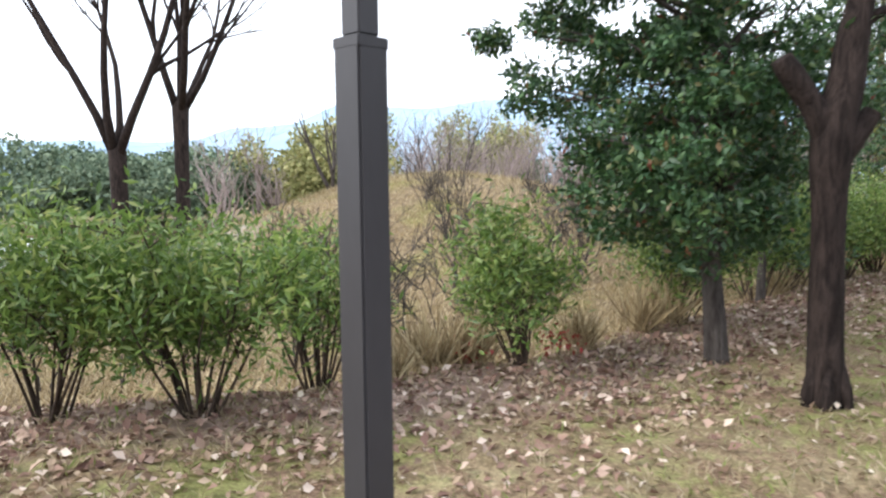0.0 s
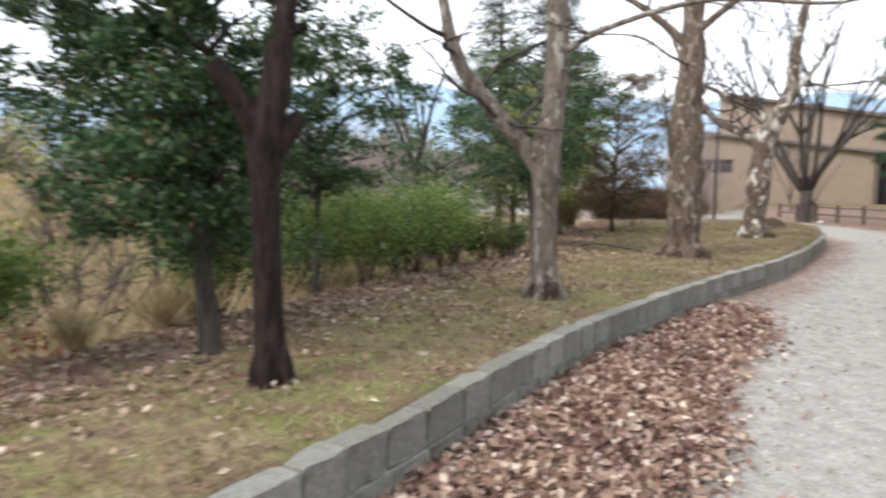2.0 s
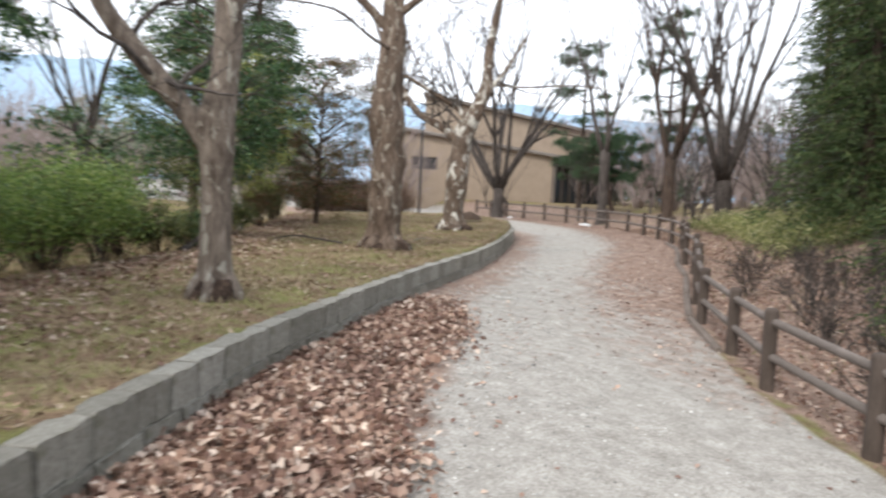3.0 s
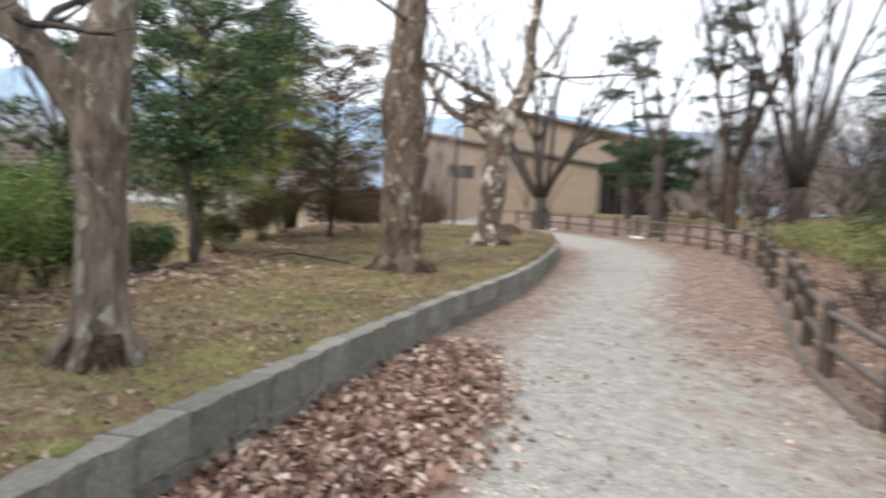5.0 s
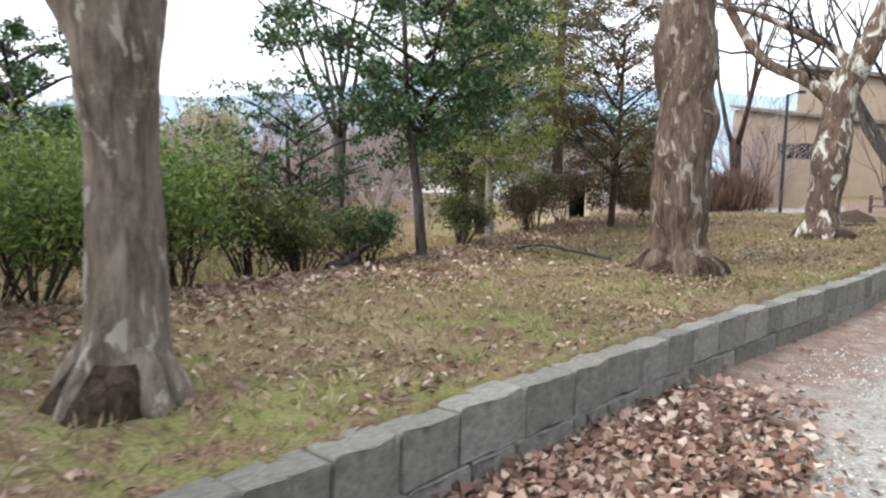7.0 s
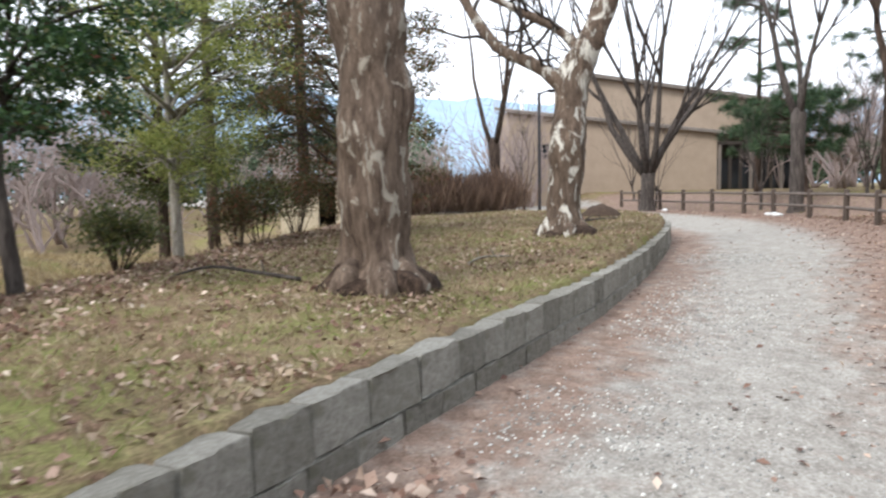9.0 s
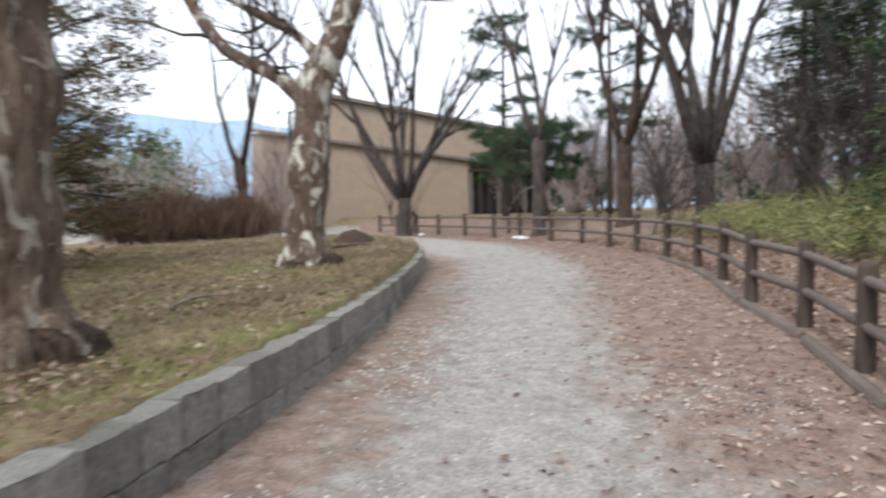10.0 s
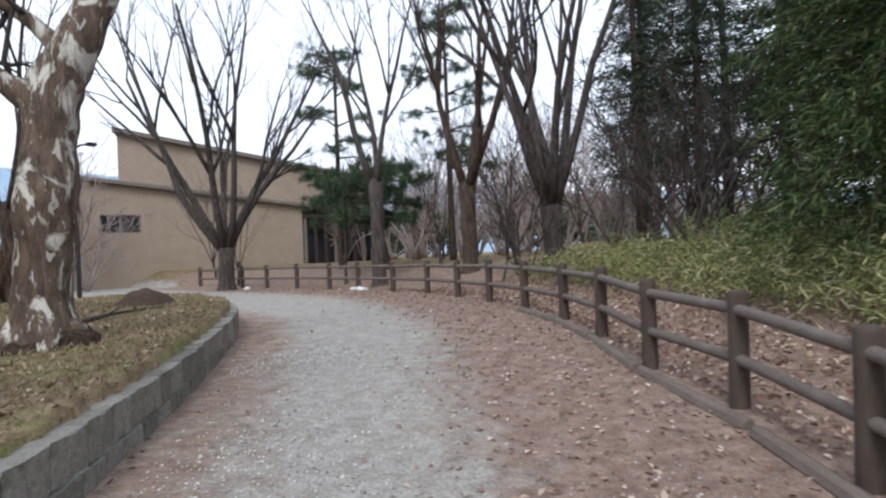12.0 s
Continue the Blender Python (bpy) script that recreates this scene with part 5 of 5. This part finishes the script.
scatter("bank_grass", spread(8, 60000, 8, 36, 0, 36, lambda x, y, d, s, e, g: (g < -0.2) * (g > -6) * 0.4), 0.16, 0.05, M_STRAW, "dry grass on the bank behind the fence", "grass", 8, 0.0, 0.0, 0.05, ways=upright(0.6))


def sasa():
    nr = np.random.default_rng(12)
    xy = spread(12, 9000, 15, 31, 3, 16, lambda x, y, d, s, e, g: (g < -1.6) * (g > -6.5) * smooth(-1.4, -2.3, g) * (x + y > 27) * (x < 29))
    p = on_ground(xy[:, 0], xy[:, 1])
    n = len(p)
    tall = nr.uniform(0.2, 0.75, n)
    reps = 12
    c = np.repeat(p, reps, 0)
    hh = np.repeat(tall, reps) * nr.uniform(0.4, 1.05, n * reps)
    c[:, 2] += hh
    c[:, :2] += nr.normal(scale=0.09, size=(n * reps, 2))
    a = nr.uniform(0, 6.283, n * reps)
    v, f = leaf_blades(nr, c, 0.16, 0.13, np.stack([np.cos(a), np.sin(a), nr.normal(0.15, 0.5, n * reps)], 1), flat=0.5)
    tagged(new("bamboo_grass", fast_mesh("bamboo_grass", v, f, M_SASA)), "yellow-green dwarf bamboo on the bank", "bamboo grass", kind="stuff")


sasa()


def dry_hedge():
    nr = np.random.default_rng(13)
    ob = thing("dry_hedge", (19.6, 26.4, zat(19.6, 26.4) - 0.05), "dense leafless reddish-brown hedge behind the lawn", "hedge", turn=6)
    c = np.stack([nr.uniform(-2.4, 2.6, 9000), nr.normal(0, 0.6, 9000), nr.uniform(0, 1.0, 9000)], 1)
    c[:, 2] *= 0.75 + 0.35 * np.sin(c[:, 0] * 2.3) * np.cos(c[:, 0] * 5.1)
    v, f = leaf_blades(nr, c, 0.8, 0.03, np.stack([nr.normal(0, 0.22, 9000), nr.normal(0, 0.22, 9000), np.ones(9000)], 1), fold=0.02)
    for k in range(5):
        near = np.abs(c[:, 0] - (-1.9 + k)) < 0.5 if 0 < k < 4 else ((c[:, 0] <= -1.4) if k == 0 else (c[:, 0] >= 1.6))
        pick = np.nonzero(near)[0]
        vv = v.reshape(-1, 4, 3)[pick].reshape(-1, 3)
        q = np.arange(len(pick))[:, None] * 4
        put_part("bush", fast_mesh("bush", vv, np.concatenate([q + [0, 1, 2], q + [0, 2, 3]]), M_REDTWIG), ob)


dry_hedge()


def gravel():
    nr = np.random.default_rng(14)
    xy = spread(14, 120000, 4, 20, 2, 16, lambda x, y, d, s, e, g: (d < -0.25) * (g > 0.4) * (0.02 + 0.1 * smooth(1.8, 3.2, g) + 0.75 * smooth(2.0, 3.4, g) * smooth(0.45, 0.9, patchy(x, y, 0.7)) * smooth(5, 9, x) + 0.8 * np.exp(-((x - 14.6) ** 2 + (y - 9.1) ** 2) / 0.5)))
    p = on_ground(xy[:, 0], xy[:, 1])
    n = len(p)
    s = nr.uniform(0.006, 0.018, (n, 1, 1)) * np.where(nr.random((n, 1, 1)) < 0.03, 1.7, 1)
    shape = np.array([[1, 0, 0.2], [0.2, 1, 0], [-1, 0.1, 0.1], [0, -0.9, 0.2], [0.1, 0, 0.75], [0, 0, -0.5]], float)
    v = p[:, None, :] + shape[None] * s * nr.uniform(0.6, 1.3, (n, 6, 3))
    f = np.array([[0, 1, 4], [1, 2, 4], [2, 3, 4], [3, 0, 4], [1, 0, 5], [2, 1, 5], [3, 2, 5], [0, 3, 5]])
    tagged(new("gravel", fast_mesh("gravel", v.reshape(-1, 3), (np.arange(n)[:, None, None] * 6 + f[None]).reshape(-1, 3), M_GRAVEL)), "loose grey gravel on the walk", "gravel", kind="stuff")


gravel()


# ---- small things ----
def heap():
    at = (20.0, 19.6)
    v, f = [], []
    rings, n = 7, 18
    for i in range(rings):
        for k in range(n):
            a, t = 2 * math.pi * k / n, i / (rings - 1)
            r = 0.75 * t * (1 + 0.25 * noise.noise((math.cos(a) * 1.3, math.sin(a) * 1.3, 7)))
            v.append(Vector((math.cos(a) * r, math.sin(a) * r * 0.7, 0.36 * (1 - t * t) + 0.06 * noise.noise((math.cos(a) * r * 5, math.sin(a) * r * 5, 2)) - 0.06)))
    for i in range(rings - 1):
        for k in range(n):
            f.append((i * n + k, (i + 1) * n + k, (i + 1) * n + (k + 1) % n, i * n + (k + 1) % n))
    ob = tagged(new("soil_heap", fast_mesh("soil_heap", v, f, M_SOIL, smooth=True)), "small dark heap of soil on the lawn's corner", "soil heap")
    ob.matrix_basis = pose(at[0], at[1], zat(*at), 0, 0, 20)


def fallen_branch(pts, r, label, mat, seed):
    rng = random.Random(seed)
    base = Vector((pts[0][0], pts[0][1], zat(*pts[0][:2])))
    line = curve_through([Vector((x, y, zat(x, y) + z)) - base for x, y, z in pts], 5)
    v, f = [], []
    tube(v, f, line, list(np.linspace(r, r * 0.45, len(line))), 8, 0.15, seed)
    for k in (4, 7):
        if k < len(line) - 1:
            tube(v, f, [line[k], line[k] + Vector((rng.gauss(0, 0.12), rng.gauss(0, 0.12), 0.12))], [r * 0.5, r * 0.2], 5)
    ob = tagged(new("fallen_branch" if r < 0.04 else "fallen_log", fast_mesh("fallen_branch", v, f, mat, smooth=True)), label, "branch" if r < 0.04 else "log")
    ob.location = base


heap()
fallen_branch([(10.05, 12.95, 0.05), (9.7, 13.3, 0.10), (9.35, 13.7, 0.13), (9.0, 13.95, 0.02)], 0.022, "crooked fallen stick on the lawn beside the tree", M_GREYBARK, 3)
fallen_branch([(12.2, 13.3, 0.02), (12.6, 13.6, 0.05), (13.1, 13.7, 0.02)], 0.018, "thin pale stick lying on the lawn", M_PALEBARK, 4)
fallen_branch([(6.45, 12.1, 0.04), (6.7, 12.3, 0.12), (6.9, 12.45, 0.26)], 0.055, "weathered log leaning in the leaf litter", M_GREYBARK, 5)
fallen_branch([(17.2, 17.4, 0.05), (18.2, 18.0, 0.06), (19.4, 18.4, 0.04)], 0.035, "grey pole lying across the lawn's corner", M_GREYBARK, 6)


def rock(at, size, seed, label="pale broken stone lying beneath the fence"):
    bm = bmesh.new()
    bmesh.ops.create_icosphere(bm, subdivisions=2, radius=size)
    for q in bm.verts:
        q.co *= 1 + 0.35 * noise.noise(q.co / size * 1.3 + Vector((seed, 0, 0)))
        q.co.z *= 0.55
    me = bpy.data.meshes.new("rock")
    bm.to_mesh(me)
    bm.free()
    me.materials.append(M_WHITE)
    ob = tagged(new("rock", me), label, "stone", "pale stones by the fence")
    ob.location = (at[0], at[1], zat(*at) + size * 0.25)


for k, (x, y, s) in enumerate([(30.0, 21.6, 0.13), (30.3, 22.0, 0.16), (30.5, 22.4, 0.12), (30.15, 21.85, 0.09), (31.9, 28.5, 0.14)]):
    rock((x, y), s, k * 3.1)


def straw_tuft(at, hgt, seed):
    nr = np.random.default_rng(seed)
    n = 160
    c = np.stack([nr.normal(0, 0.06, n), nr.normal(0, 0.06, n), nr.uniform(-0.02, 0.05, n)], 1)
    v, f = leaf_blades(nr, c, hgt, 0.035, np.stack([nr.normal(0, 0.4, n), nr.normal(0, 0.4, n), np.ones(n)], 1), fold=0.02)
    ob = tagged(new("grass_tuft", fast_mesh("grass_tuft", v, f, M_TALLSTRAW)), "tall tuft of bleached dry grass at the lawn's edge", "grass", "dry tufts along the lawn's edge")
    ob.location = (at[0], at[1], zat(*at))


for k, (x, y, h) in enumerate([(-0.8, 5.75, 0.4), (-1.0, 5.6, 0.45), (-0.65, 5.9, 0.4), (-1.25, 5.35, 0.3), (0.8, 6.9, 0.4), (1.1, 7.2, 0.45), (2.9, 9.4, 0.4), (0.2, 6.2, 0.35)]):
    straw_tuft((x, y), h, 200 + k)


def red_plant(at, seed):
    nr = np.random.default_rng(seed)
    ob = thing("red_plant", (at[0], at[1], zat(*at)), "small plant with bright red winter leaves", "plant")
    put_part("stem", branches_mesh("stem", [([Vector((0, 0, -0.02)), Vector((0.02, 0, 0.12)), Vector((0.03, 0.02, 0.24))], [0.006, 0.005, 0.003])], M_BROWNBARK), ob)
    v, f = leaf_blades(nr, np.array([0, 0, 0.17]) + nr.normal(size=(70, 3)) * np.array([0.09, 0.09, 0.05]), 0.05, 0.5)
    put_part("foliage", fast_mesh("foliage", v, f, M_REDLEAF), ob)


red_plant((-0.72, 5.7), 1)
red_plant((-0.02, 5.9), 2)
